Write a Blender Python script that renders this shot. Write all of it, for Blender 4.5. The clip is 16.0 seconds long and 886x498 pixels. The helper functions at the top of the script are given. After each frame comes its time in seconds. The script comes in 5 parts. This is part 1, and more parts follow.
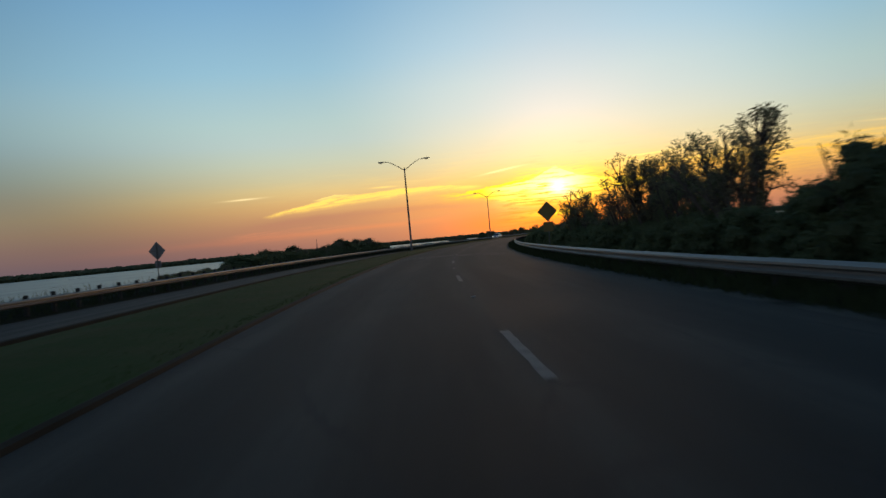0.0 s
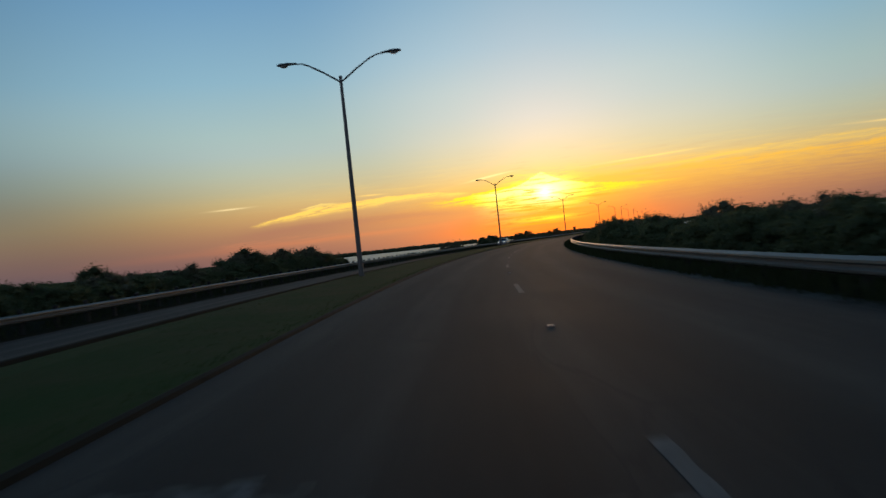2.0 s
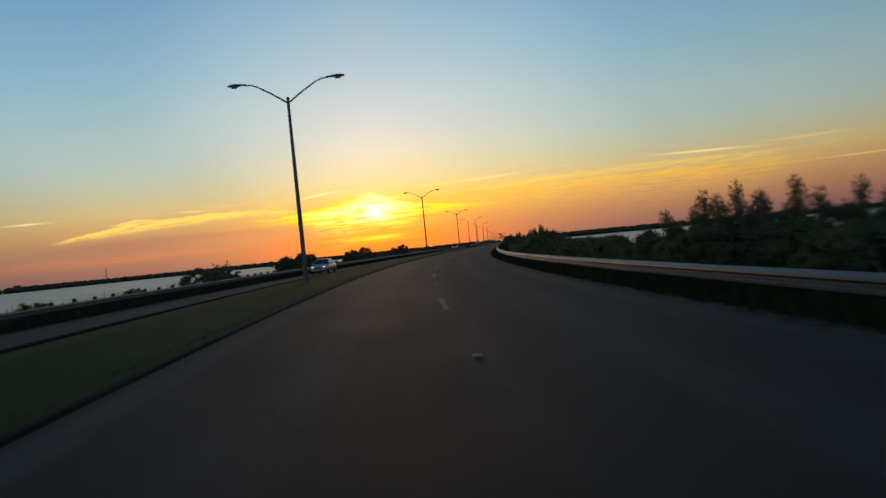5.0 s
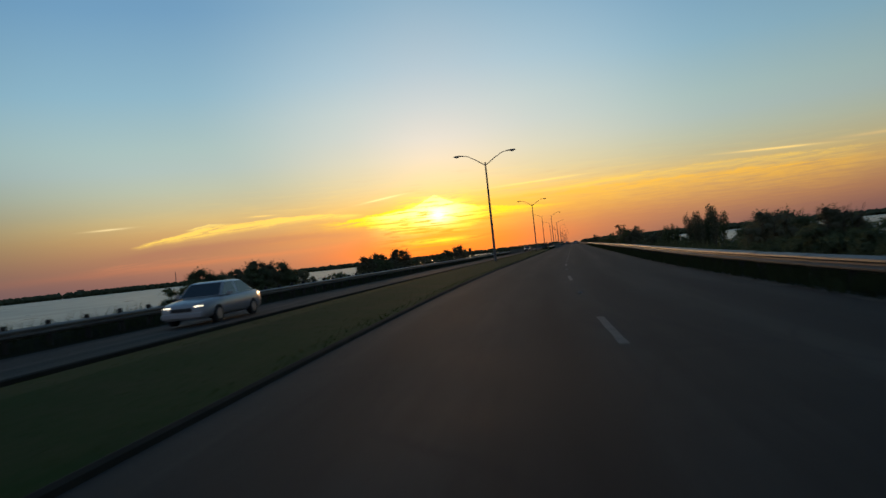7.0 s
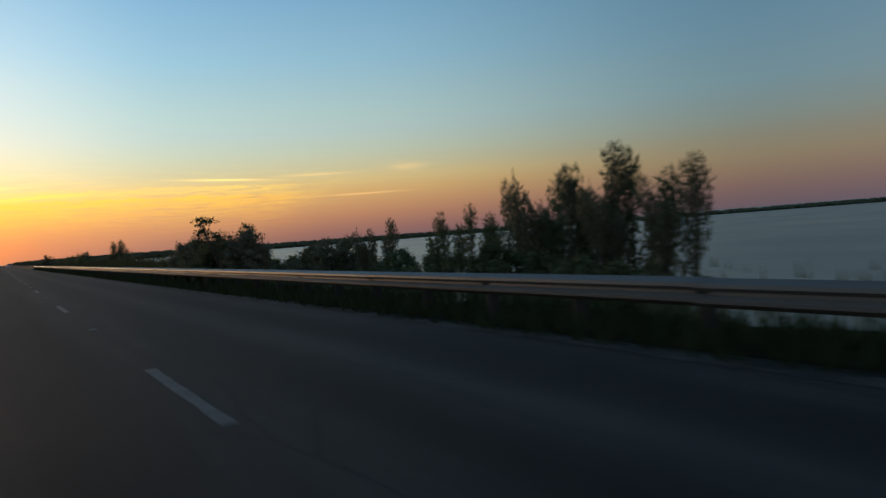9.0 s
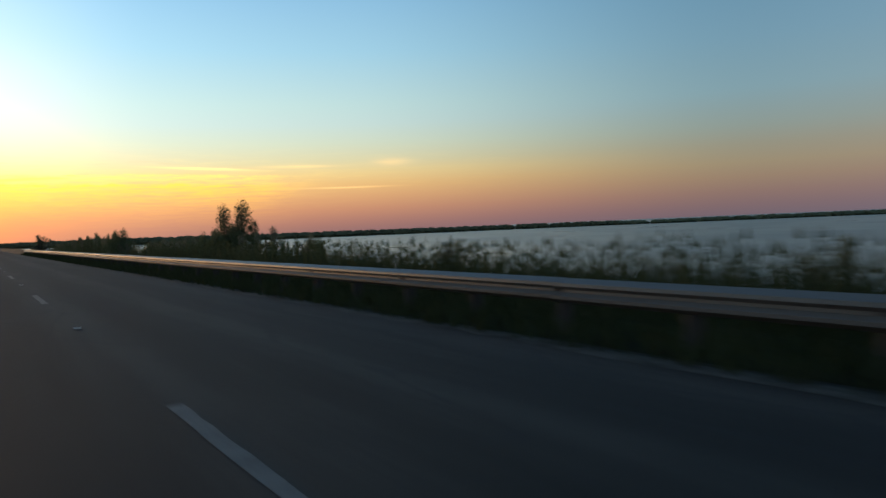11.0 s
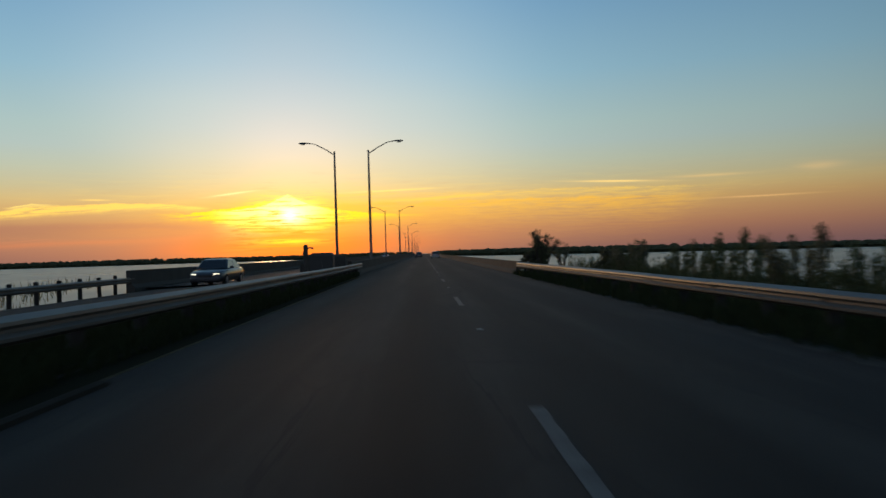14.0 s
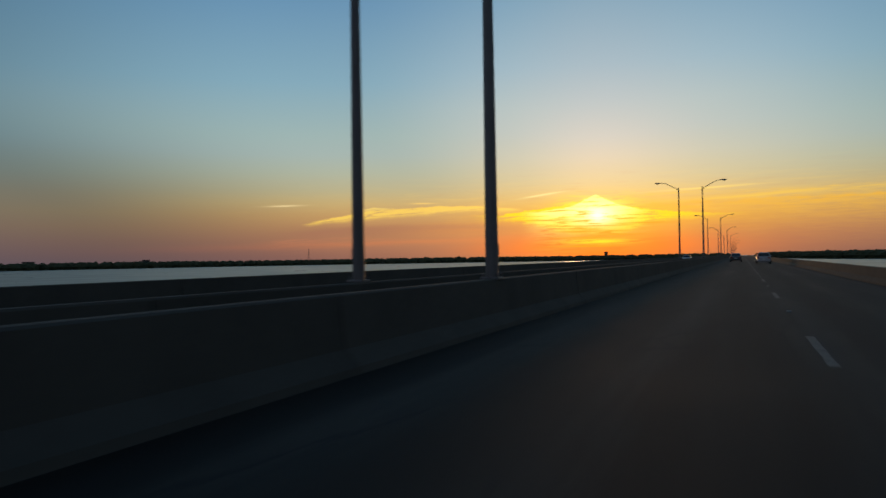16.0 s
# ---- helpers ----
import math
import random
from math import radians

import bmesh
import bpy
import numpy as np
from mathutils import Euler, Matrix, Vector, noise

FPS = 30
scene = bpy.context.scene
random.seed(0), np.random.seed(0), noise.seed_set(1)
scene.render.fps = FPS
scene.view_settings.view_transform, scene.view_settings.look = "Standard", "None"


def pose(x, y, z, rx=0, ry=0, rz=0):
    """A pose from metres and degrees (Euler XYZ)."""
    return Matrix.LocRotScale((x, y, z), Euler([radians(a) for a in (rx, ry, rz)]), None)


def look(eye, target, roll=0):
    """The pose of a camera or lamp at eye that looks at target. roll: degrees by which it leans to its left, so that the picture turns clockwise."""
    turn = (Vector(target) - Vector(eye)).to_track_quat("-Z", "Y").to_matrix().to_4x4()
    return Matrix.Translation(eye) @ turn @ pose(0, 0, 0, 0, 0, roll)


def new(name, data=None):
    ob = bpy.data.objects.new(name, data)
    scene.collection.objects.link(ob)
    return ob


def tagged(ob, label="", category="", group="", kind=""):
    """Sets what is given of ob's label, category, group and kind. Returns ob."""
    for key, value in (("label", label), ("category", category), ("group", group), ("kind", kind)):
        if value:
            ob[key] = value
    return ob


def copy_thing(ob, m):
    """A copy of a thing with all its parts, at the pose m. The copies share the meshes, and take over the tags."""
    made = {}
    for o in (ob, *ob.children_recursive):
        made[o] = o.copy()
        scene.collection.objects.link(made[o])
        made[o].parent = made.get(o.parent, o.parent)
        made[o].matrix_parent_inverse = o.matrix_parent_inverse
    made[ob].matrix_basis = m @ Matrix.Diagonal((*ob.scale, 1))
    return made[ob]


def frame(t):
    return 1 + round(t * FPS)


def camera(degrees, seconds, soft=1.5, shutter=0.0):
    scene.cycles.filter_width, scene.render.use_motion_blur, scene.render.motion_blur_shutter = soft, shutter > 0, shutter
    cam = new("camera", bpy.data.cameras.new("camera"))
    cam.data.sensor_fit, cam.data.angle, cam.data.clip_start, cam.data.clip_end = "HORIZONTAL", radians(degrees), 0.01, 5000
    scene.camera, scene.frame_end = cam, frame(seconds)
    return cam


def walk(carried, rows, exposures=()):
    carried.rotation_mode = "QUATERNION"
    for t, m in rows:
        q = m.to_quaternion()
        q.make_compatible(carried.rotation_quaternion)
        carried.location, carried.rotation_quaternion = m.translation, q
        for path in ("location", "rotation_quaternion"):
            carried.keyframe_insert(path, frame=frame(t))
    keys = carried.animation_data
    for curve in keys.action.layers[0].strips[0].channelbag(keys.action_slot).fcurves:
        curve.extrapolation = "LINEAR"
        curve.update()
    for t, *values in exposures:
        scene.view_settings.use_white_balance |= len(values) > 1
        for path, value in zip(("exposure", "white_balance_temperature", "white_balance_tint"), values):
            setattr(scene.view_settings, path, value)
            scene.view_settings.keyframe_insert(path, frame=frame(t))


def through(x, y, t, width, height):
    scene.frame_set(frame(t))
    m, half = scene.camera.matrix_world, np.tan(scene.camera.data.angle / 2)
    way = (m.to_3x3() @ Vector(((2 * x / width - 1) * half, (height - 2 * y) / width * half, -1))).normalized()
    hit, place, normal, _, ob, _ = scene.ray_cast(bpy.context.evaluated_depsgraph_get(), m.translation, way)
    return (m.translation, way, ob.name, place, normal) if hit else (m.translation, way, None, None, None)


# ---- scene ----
cam = camera(64.4, 16.0, soft=1.5, shutter=0.25)
PATH = [  # seconds, x, y, z, yaw, pitch, roll
    (0.0, 39.65, 27.06, 1.23, 20.25, -0.88, -5.28),
    (0.5, 35.27, 37.67, 1.23, 20.02, -0.72, -5.50),
    (1.0, 31.03, 48.46, 1.23, 19.10, -0.69, -5.43),
    (1.5, 27.03, 59.46, 1.23, 18.96, -0.57, -5.88),
    (2.0, 23.37, 70.62, 1.23, 19.21, -0.39, -6.03),
    (2.5, 20.04, 81.74, 1.23, 19.04, -0.05, -5.97),
    (3.0, 17.02, 92.91, 1.23, 17.48, 0.04, -6.02),
    (3.5, 14.25, 104.31, 1.23, 12.80, -0.35, -5.90),
    (4.0, 11.64, 115.83, 1.23, 8.94, -0.46, -5.68),
    (4.2, 10.61, 120.45, 1.23, 7.80, -0.46, -5.68),
    (5.2, 6.36, 143.38, 1.23, 5.20, -0.18, -5.80),
    (6.3, 2.96, 168.77, 1.23, 7.40, 0.13, -5.93),
    (6.5, 2.48, 173.46, 1.23, 8.81, 0.13, -5.93),
    (7.0, 1.40, 185.18, 1.23, 10.45, 0.49, -6.05),
    (7.5, 0.52, 196.92, 1.23, 8.34, 0.56, -5.94),
    (8.0, -0.04, 208.70, 1.23, -9.01, -1.09, -5.64),
    (8.2, -0.21, 213.41, 1.23, -14.80, -1.09, -5.64),
    (9.0, -0.37, 230.85, 1.23, -32.30, -1.50, -4.46),
    (9.8, -0.34, 248.23, 1.23, -38.60, -1.91, -3.29),
    (10.3, -0.33, 259.10, 1.23, -37.40, -2.16, -2.55),
    (10.5, -0.26, 263.59, 1.23, -35.57, -2.16, -2.55),
    (11.0, -0.28, 274.84, 1.23, -33.76, -1.80, -2.42),
    (11.5, -0.19, 286.15, 1.23, -29.22, -1.45, -2.46),
    (12.0, -0.15, 297.61, 1.23, -23.27, -0.86, -2.17),
    (12.5, -0.10, 309.11, 1.23, -17.83, -0.50, -2.15),
    (13.0, 0.01, 320.65, 1.23, -12.66, -0.35, -2.10),
    (13.5, 0.04, 332.23, 1.23, -7.20, -0.02, -1.86),
    (14.0, 0.05, 343.86, 1.23, -1.65, 0.26, -1.70),
    (14.5, 0.05, 355.45, 1.23, 4.23, 0.55, -1.29),
    (15.0, 0.05, 366.92, 1.23, 10.83, 0.71, -1.17),
    (15.5, 0.01, 378.37, 1.23, 17.15, 0.78, -0.97),
    (16.0, 0.00, 390.02, 1.23, 23.00, 0.83, -0.92),
]


def aim(x, y, z, yaw, pitch, roll):
    """A camera pose from its place and its angles in degrees (yaw to the left of +y)."""
    a, b = radians(yaw), radians(pitch)
    d = Vector((-math.sin(a) * math.cos(b), math.cos(a) * math.cos(b), math.sin(b)))
    return look((x, y, z), Vector((x, y, z)) + d, roll)


walk(cam, [(row[0], aim(*row[1:])) for row in PATH],
     exposures=[(0.0, 0.20), (0.6, 0.14), (1.6, 0.02), (2.5, 0.0), (7.8, 0.0), (8.3, 0.1), (10.2, 0.86), (11.6, 0.76), (12.2, 0.44), (13.0, 0.16), (14.0, 0.03), (15.0, -0.10), (16.0, -0.22)])

# ---------------------------------------------------------------- world and sun
SUN_AZ, SUN_EL = -10.6, 3.2      # degrees, azimuth from +y to the right


def lin(c):
    """sRGB 0..255 to a linear colour."""
    return tuple((v / 255 / 12.92) if v / 255 < 0.04045 else ((v / 255 + 0.055) / 1.055) ** 2.4 for v in c)


class Nodes:
    """A short way to write node trees."""

    def __init__(self, tree):
        self.tree = tree

    def add(self, kind, **values):
        node = self.tree.nodes.new(kind)
        for key, value in values.items():
            setattr(node, key, value)
        return node

    def link(self, a, b):
        self.tree.links.new(a, b)

    def put(self, socket, value):
        if isinstance(value, bpy.types.NodeSocket):
            self.tree.links.new(value, socket)
        else:
            socket.default_value = value

    def math(self, op, a, b=0.0, c=0.0, clamp=False):
        node = self.add("ShaderNodeMath", operation=op, use_clamp=clamp)
        for socket, value in zip(node.inputs, (a, b, c)):
            self.put(socket, value)
        return node.outputs[0]

    def mix(self, fac, a, b, blend="MIX"):
        node = self.add("ShaderNodeMix", data_type="RGBA", blend_type=blend)
        self.put(node.inputs[0], fac)
        for socket, value in ((node.inputs[6], a), (node.inputs[7], b)):
            self.put(socket, (*value, 1.0) if isinstance(value, tuple) and len(value) == 3 else value)
        return node.outputs[2]

    def ramp(self, fac, stops):
        node = self.add("ShaderNodeValToRGB")
        el = node.color_ramp.elements
        while len(el) < len(stops):
            el.new(0.5)
        for e, (place, colour) in zip(el, stops):
            e.position, e.color = place, (*colour, 1.0)
        self.put(node.inputs[0], fac)
        return node.outputs[0]

    def noise(self, vector, scale, detail=4.0, rough=0.55, distort=0.0):
        node = self.add("ShaderNodeTexNoise")
        self.put(node.inputs["Vector"], vector)
        node.inputs["Scale"].default_value, node.inputs["Detail"].default_value = scale, detail
        node.inputs["Roughness"].default_value, node.inputs["Distortion"].default_value = rough, distort
        return node.outputs["Fac"]

    def combine(self, x, y, z=0.0):
        node = self.add("ShaderNodeCombineXYZ")
        for socket, value in zip(node.inputs, (x, y, z)):
            self.put(socket, value)
        return node.outputs[0]


def build_world():
    world = bpy.data.worlds.new("dusk_sky")
    world.use_nodes = True
    tree = world.node_tree
    tree.nodes.clear()
    n = Nodes(tree)
    way = n.add("ShaderNodeTexCoord").outputs["Generated"]
    sep = n.add("ShaderNodeSeparateXYZ")
    n.link(way, sep.inputs[0])
    x, y, z = sep.outputs
    el = n.math("MULTIPLY", n.math("ARCSINE", z), 57.2958)
    az = n.math("MULTIPLY", n.math("ARCTAN2", x, y), 57.2958)
    daz = n.math("SUBTRACT", az, SUN_AZ)
    low_sky = n.add("ShaderNodeMapRange", interpolation_type="SMOOTHSTEP")
    n.put(low_sky.inputs[0], el)
    low_sky.inputs[1].default_value, low_sky.inputs[2].default_value = 1.5, 13.0
    low_sky.inputs[3].default_value, low_sky.inputs[4].default_value = -1.75, -1.2
    lean = low_sky.outputs[0]
    side = n.math("MAXIMUM", daz, n.math("MULTIPLY", daz, lean))   # the glow reaches further to the right
    # colour by height above the horizon, in three directions from the sun
    height = n.math("DIVIDE", n.math("MAXIMUM", el, 0.0), 90.0, clamp=True)

    def column(stops):
        return n.ramp(height, [(e / 90.0, lin(c)) for e, c in stops])

    near = column(((0, (176, 58, 46)), (0.5, (230, 78, 42)), (1.1, (250, 112, 30)), (1.7, (250, 158, 24)), (2.6, (251, 174, 28)), (4.0, (251, 188, 58)), (5.0, (241, 207, 132)), (6.0, (233, 212, 162)),
                   (7.9, (226, 216, 194)), (9.4, (214, 214, 207)), (12, (193, 206, 210)), (15, (170, 195, 209)), (20, (140, 176, 199)), (30, (100, 144, 178)), (45, (60, 96, 130)), (90, (40, 68, 100))))
    flank = column(((0, (126, 80, 86)), (0.7, (148, 86, 84)), (1.4, (168, 98, 82)), (2.2, (192, 122, 76)), (3.0, (216, 154, 70)), (4.0, (230, 180, 88)), (5.0, (225, 195, 130)), (6.2, (214, 203, 162)),
                    (8, (205, 207, 189)), (10, (192, 205, 203)), (12, (184, 203, 206)), (15, (162, 193, 209)), (20, (131, 172, 198)), (30, (94, 140, 176)), (45, (60, 96, 130)), (90, (40, 68, 100))))
    mid = column(((0, (116, 87, 93)), (0.9, (141, 98, 94)), (1.8, (166, 115, 94)), (2.7, (184, 135, 97)), (3.7, (199, 157, 103)), (4.7, (203, 178, 123)), (5.6, (189, 182, 145)), (7, (178, 188, 169)),
                  (8.5, (168, 189, 186)), (10, (162, 189, 189)), (14, (136, 178, 198)), (20, (108, 155, 190)), (30, (82, 130, 170)), (45, (60, 96, 130)), (90, (40, 68, 100))))
    far = column(((0, (92, 81, 92)), (0.8, (100, 83, 90)), (1.7, (110, 89, 88)), (2.8, (120, 101, 88)), (3.9, (124, 112, 93)), (5.2, (119, 117, 104)), (6.6, (112, 124, 120)), (9.3, (102, 130, 140)),
                  (13, (92, 126, 144)), (18, (80, 118, 142)), (24, (70, 109, 136)), (30, (60, 97, 126)), (45, (56, 92, 126)), (90, (40, 68, 100))))
    back = column(((0, (120, 124, 140)), (4, (150, 140, 152)), (9, (150, 152, 166)), (18, (126, 146, 168)), (40, (84, 112, 140)), (90, (40, 68, 100))))
    f0 = n.add("ShaderNodeMapRange", interpolation_type="SMOOTHSTEP")
    f1 = n.add("ShaderNodeMapRange", interpolation_type="SMOOTHSTEP")
    f2 = n.add("ShaderNodeMapRange", interpolation_type="SMOOTHSTEP")
    f3 = n.add("ShaderNodeMapRange", interpolation_type="SMOOTHSTEP")
    for f, a, b in ((f0, 0.0, 9.5), (f1, 6.0, 23.5), (f2, 30.0, 70.0), (f3, 62.0, 150.0)):
        n.put(f.inputs[0], side)
        f.inputs[1].default_value, f.inputs[2].default_value = a, b
    sky = n.mix(f3.outputs[0], n.mix(f2.outputs[0], n.mix(f1.outputs[0], n.mix(f0.outputs[0], near, flank), mid), far), back)
    dim = n.add("ShaderNodeMapRange", interpolation_type="SMOOTHSTEP")
    n.put(dim.inputs[0], daz)
    dim.inputs[1].default_value, dim.inputs[2].default_value, dim.inputs[4].default_value = 13.0, 36.0, 0.19
    sky = n.mix(dim.outputs[0], sky, (0.0, 0.0, 0.0))
    # thin streaky cloud: wisps drawn out along the horizon
    wob = n.noise(n.combine(n.math("MULTIPLY", daz, 0.16), n.math("MULTIPLY", el, 0.9)), 1.0, 5.0, 0.6)
    wob = n.math("SUBTRACT", wob, 0.5)
    fine = n.noise(n.combine(n.math("MULTIPLY", daz, 0.30), n.math("MULTIPLY", el, 3.6), 3.0), 1.0, 5.0, 0.65, 0.4)

    def streak(u, v, length, thick, slope, ragged=0.9):
        du = n.math("DIVIDE", n.math("SUBTRACT", daz, u), length)
        line = n.math("ADD", n.math("SUBTRACT", el, v), n.math("MULTIPLY", n.math("SUBTRACT", daz, u), -slope))
        line = n.math("ADD", line, n.math("MULTIPLY", wob, ragged))
        dv = n.math("DIVIDE", line, thick)
        q = n.math("ADD", n.math("POWER", n.math("ABSOLUTE", du), 2.0), n.math("POWER", n.math("ABSOLUTE", dv), 2.0))
        g = n.math("EXPONENT", n.math("MULTIPLY", q, -1.0))
        return n.math("MULTIPLY", g, n.math("ADD", 0.45, fine), clamp=True)

    band = n.math("MULTIPLY", n.math("EXPONENT", n.math("MULTIPLY", n.math("POWER", n.math("ABSOLUTE", n.math("DIVIDE", n.math("SUBTRACT", el, 4.4), 2.0)), 2.0), -1.0)),
                  n.math("EXPONENT", n.math("MULTIPLY", n.math("POWER", n.math("DIVIDE", side, 30.0), 2.0), -1.0)))
    wisps = n.math("MULTIPLY", n.math("MULTIPLY", n.math("SUBTRACT", fine, 0.5), 3.0, clamp=True), band, clamp=True)
    sky = n.mix(n.math("MULTIPLY", wisps, 0.4), sky, lin((255, 214, 110)))
    dark = n.math("MULTIPLY", n.math("MULTIPLY", n.math("SUBTRACT", 0.46, fine), 3.0, clamp=True), band, clamp=True)
    sky = n.mix(n.math("MULTIPLY", dark, 0.45), sky, lin((196, 128, 84)))
    def smooth(value, lo, hi):
        f = n.add("ShaderNodeMapRange", interpolation_type="SMOOTHSTEP")
        n.put(f.inputs[0], value)
        f.inputs[1].default_value, f.inputs[2].default_value = lo, hi
        return f.outputs[0]

    # combed fibres: long and thin, rising a little to the right
    comb = n.noise(n.combine(n.math("MULTIPLY", daz, 0.42), n.math("SUBTRACT", n.math("MULTIPLY", el, 7.5), n.math("MULTIPLY", daz, 0.55)), 5.0), 1.0, 6.0, 0.68, 0.5)
    flat_comb = n.noise(n.combine(n.math("MULTIPLY", daz, 0.40), n.math("MULTIPLY", el, 5.5), 12.0), 1.0, 6.0, 0.66, 0.5)
    tear = n.math("ADD", 0.08, n.noise(n.combine(n.math("MULTIPLY", daz, 0.16), n.math("SUBTRACT", n.math("MULTIPLY", el, 2.4), n.math("MULTIPLY", daz, 0.12)), 31.0), 1.0, 4.0, 0.6, 0.6))
    jag = n.math("SUBTRACT", n.noise(n.combine(n.math("MULTIPLY", daz, 0.85), n.math("MULTIPLY", el, 0.8), 21.0), 1.0, 5.0, 0.6), 0.5)

    def veil(edge_points, fade, crisp, reach, fibre, amount, colour, wave=0.5, gap=0.36, torn=0.36, hard=4.5, under=None):
        """A sheet of cloud with a lit upper edge along the points, thinning out below it."""
        nonlocal sky
        lo, hi = edge_points[0][0], edge_points[-1][0]
        pos = n.math("DIVIDE", n.math("SUBTRACT", daz, lo), hi - lo, clamp=True)
        edge = n.ramp(pos, [((u - lo) / (hi - lo), (v / 8.0,) * 3) for u, v in edge_points])
        edge = n.math("ADD", n.math("MULTIPLY", edge, 8.0), n.math("MULTIPLY", jag, wave))
        depth = n.math("SUBTRACT", edge, el)
        g = n.math("MULTIPLY", smooth(depth, 0.0, crisp), n.math("EXPONENT", n.math("MULTIPLY", n.math("MAXIMUM", depth, 0.0), -1.0 / fade)))
        g = n.math("MULTIPLY", g, n.math("MULTIPLY", smooth(daz, lo - reach, lo + reach), n.math("SUBTRACT", 1.0, smooth(daz, hi - 2.5 * reach, hi + reach))))
        if under:
            low = n.ramp(pos, [((u - lo) / (hi - lo), (v / 8.0,) * 3) for u, v in under])
            low = n.math("ADD", n.math("MULTIPLY", low, 8.0), n.math("MULTIPLY", jag, wave))
            g = n.math("MULTIPLY", g, smooth(n.math("SUBTRACT", el, low), -0.25, 0.30))
        g = n.math("MULTIPLY", g, smooth(tear, torn, torn + 0.22))
        g = n.math("MULTIPLY", g, n.math("MULTIPLY", n.math("SUBTRACT", fibre, gap), hard, clamp=True))
        sky = n.mix(n.math("MULTIPLY", g, amount, clamp=True), sky, lin(colour))

    left_streaks = (
        (-19, 2.3, 7, 0.55, 0.03, 0.9, 0.7, (150, 104, 92)), (-15, 1.45, 12, 0.25, 0.02, 0.5, 0.5, (206, 116, 84)), (-10, 2.4, 5, 0.5, 0.0, 0.8, 0.5, (224, 132, 66)),
        (-25.0, 4.42, 1.3, 0.06, 0.03, 0.06, 0.9, (250, 224, 165)), (-4.2, 5.05, 1.5, 0.07, 0.14, 0.06, 1.3, (255, 236, 160)), (-14.0, 4.55, 0.9, 0.06, 0.0, 0.06, 1.0, (255, 214, 120)))
    right_streaks = (
        (8.0, 5.12, 3.4, 0.07, 0.03, 0.1, 1.2, (255, 222, 130)), (11, 4.4, 6, 0.12, 0.04, 0.3, 0.8, (255, 206, 84)), (26, 5.22, 2.9, 0.07, -0.045, 0.1, 1.2, (252, 214, 132)), (33, 5.25, 2.4, 0.10, 0.0, 0.1, 0.5, (236, 196, 128)),
        (36.5, 3.5, 3.0, 0.06, 0.0, 0.1, 0.7, (230, 180, 116)), (40.5, 5.45, 1.4, 0.3, 0.0, 0.5, 0.45, (214, 180, 126)))
    for u, v, length, thick, slope, ragged, amount, colour in left_streaks + right_streaks:
        sky = n.mix(n.math("MULTIPLY", streak(u, v, length, thick, slope, ragged), amount, clamp=True), sky, lin(colour))
    # feathered sheet to the left of the sun and the long one to its right
    veil(((-24.0, 2.5), (-20.0, 2.9), (-16.0, 3.0), (-10.0, 3.0), (-5.0, 2.7)), 0.7, 0.5, 2.0, comb, 1.1, (160, 106, 94), 0.3, 0.22, 0.18)
    veil(((-23.4, 3.08), (-21.5, 3.45), (-19.3, 3.84), (-18.2, 4.14), (-16.0, 4.16), (-12.5, 4.36), (-9.6, 4.34), (-6.0, 4.05)), 1.6, 0.16, 0.5, comb, 1.6, (255, 212, 98), 0.28, 0.32, 0.24, 5.0,
         ((-23.4, 2.96), (-19.0, 3.30), (-15.0, 3.62), (-10.0, 3.92), (-6.0, 3.8)))
    veil(((-19.4, 4.0), (-18.0, 4.28), (-16.6, 4.22)), 0.14, 0.08, 0.5, comb, 1.5, (255, 222, 120), 0.15, 0.34, 0.2, 6.0)
    veil(((-26.0, 1.75), (-21.0, 2.0), (-16.0, 1.9)), 0.4, 0.25, 1.5, comb, 0.7, (206, 124, 96), 0.4, 0.42, 0.30)
    veil(((-12.0, 3.9), (-6.0, 3.9), (-1.0, 3.9)), 0.7, 0.5, 2.0, comb, 0.22, (250, 170, 60), 0.8)
    veil(((2.0, 4.9), (6.0, 5.1), (10.0, 5.15), (14.4, 4.9), (22.0, 5.0), (34.0, 4.6)), 0.8, 0.22, 2.2, flat_comb, 0.75, (252, 204, 84), 0.5)
    veil(((3.0, 4.2), (10.0, 4.3), (20.0, 4.3), (32.0, 4.0)), 1.0, 0.3, 2.0, flat_comb, 0.85, (254, 186, 40), 0.6, 0.26, 0.24, 3.0)
    # lit cloud heaped round the veiled sun, in level bars

    def halo(u, v, wide, tall, power=2.0):
        q = n.math("ADD", n.math("POWER", n.math("ABSOLUTE", n.math("DIVIDE", n.math("SUBTRACT", daz, u), wide)), power),
                   n.math("POWER", n.math("ABSOLUTE", n.math("DIVIDE", n.math("ADD", n.math("SUBTRACT", el, v), n.math("MULTIPLY", wob, 0.5)), tall)), power))
        return n.math("EXPONENT", n.math("MULTIPLY", q, -1.0))

    sky = n.mix(n.math("MULTIPLY", halo(0.0, 1.0, 6.5, 1.0), 0.8), sky, lin((250, 98, 28)))
    veil(((-7.5, 3.6), (-5.0, 3.9), (-2.4, 4.3), (-0.9, 4.7), (-0.1, 4.98), (0.8, 4.62), (2.2, 4.1), (3.8, 3.7), (9.0, 3.3)), 1.9, 0.14, 3.0, flat_comb, 1.8, (255, 224, 0), 0.6, 0.38, 0.1, 9.0, ((-7.5, 3.1), (-5.0, 2.7), (-2.0, 1.9), (0.0, 1.7), (2.0, 1.9), (4.0, 2.7), (9.0, 3.0)))
    sky = n.mix(n.math("MULTIPLY", halo(-0.3, 0.7, 8.0, 0.85), 0.75), sky, lin((244, 88, 34)))
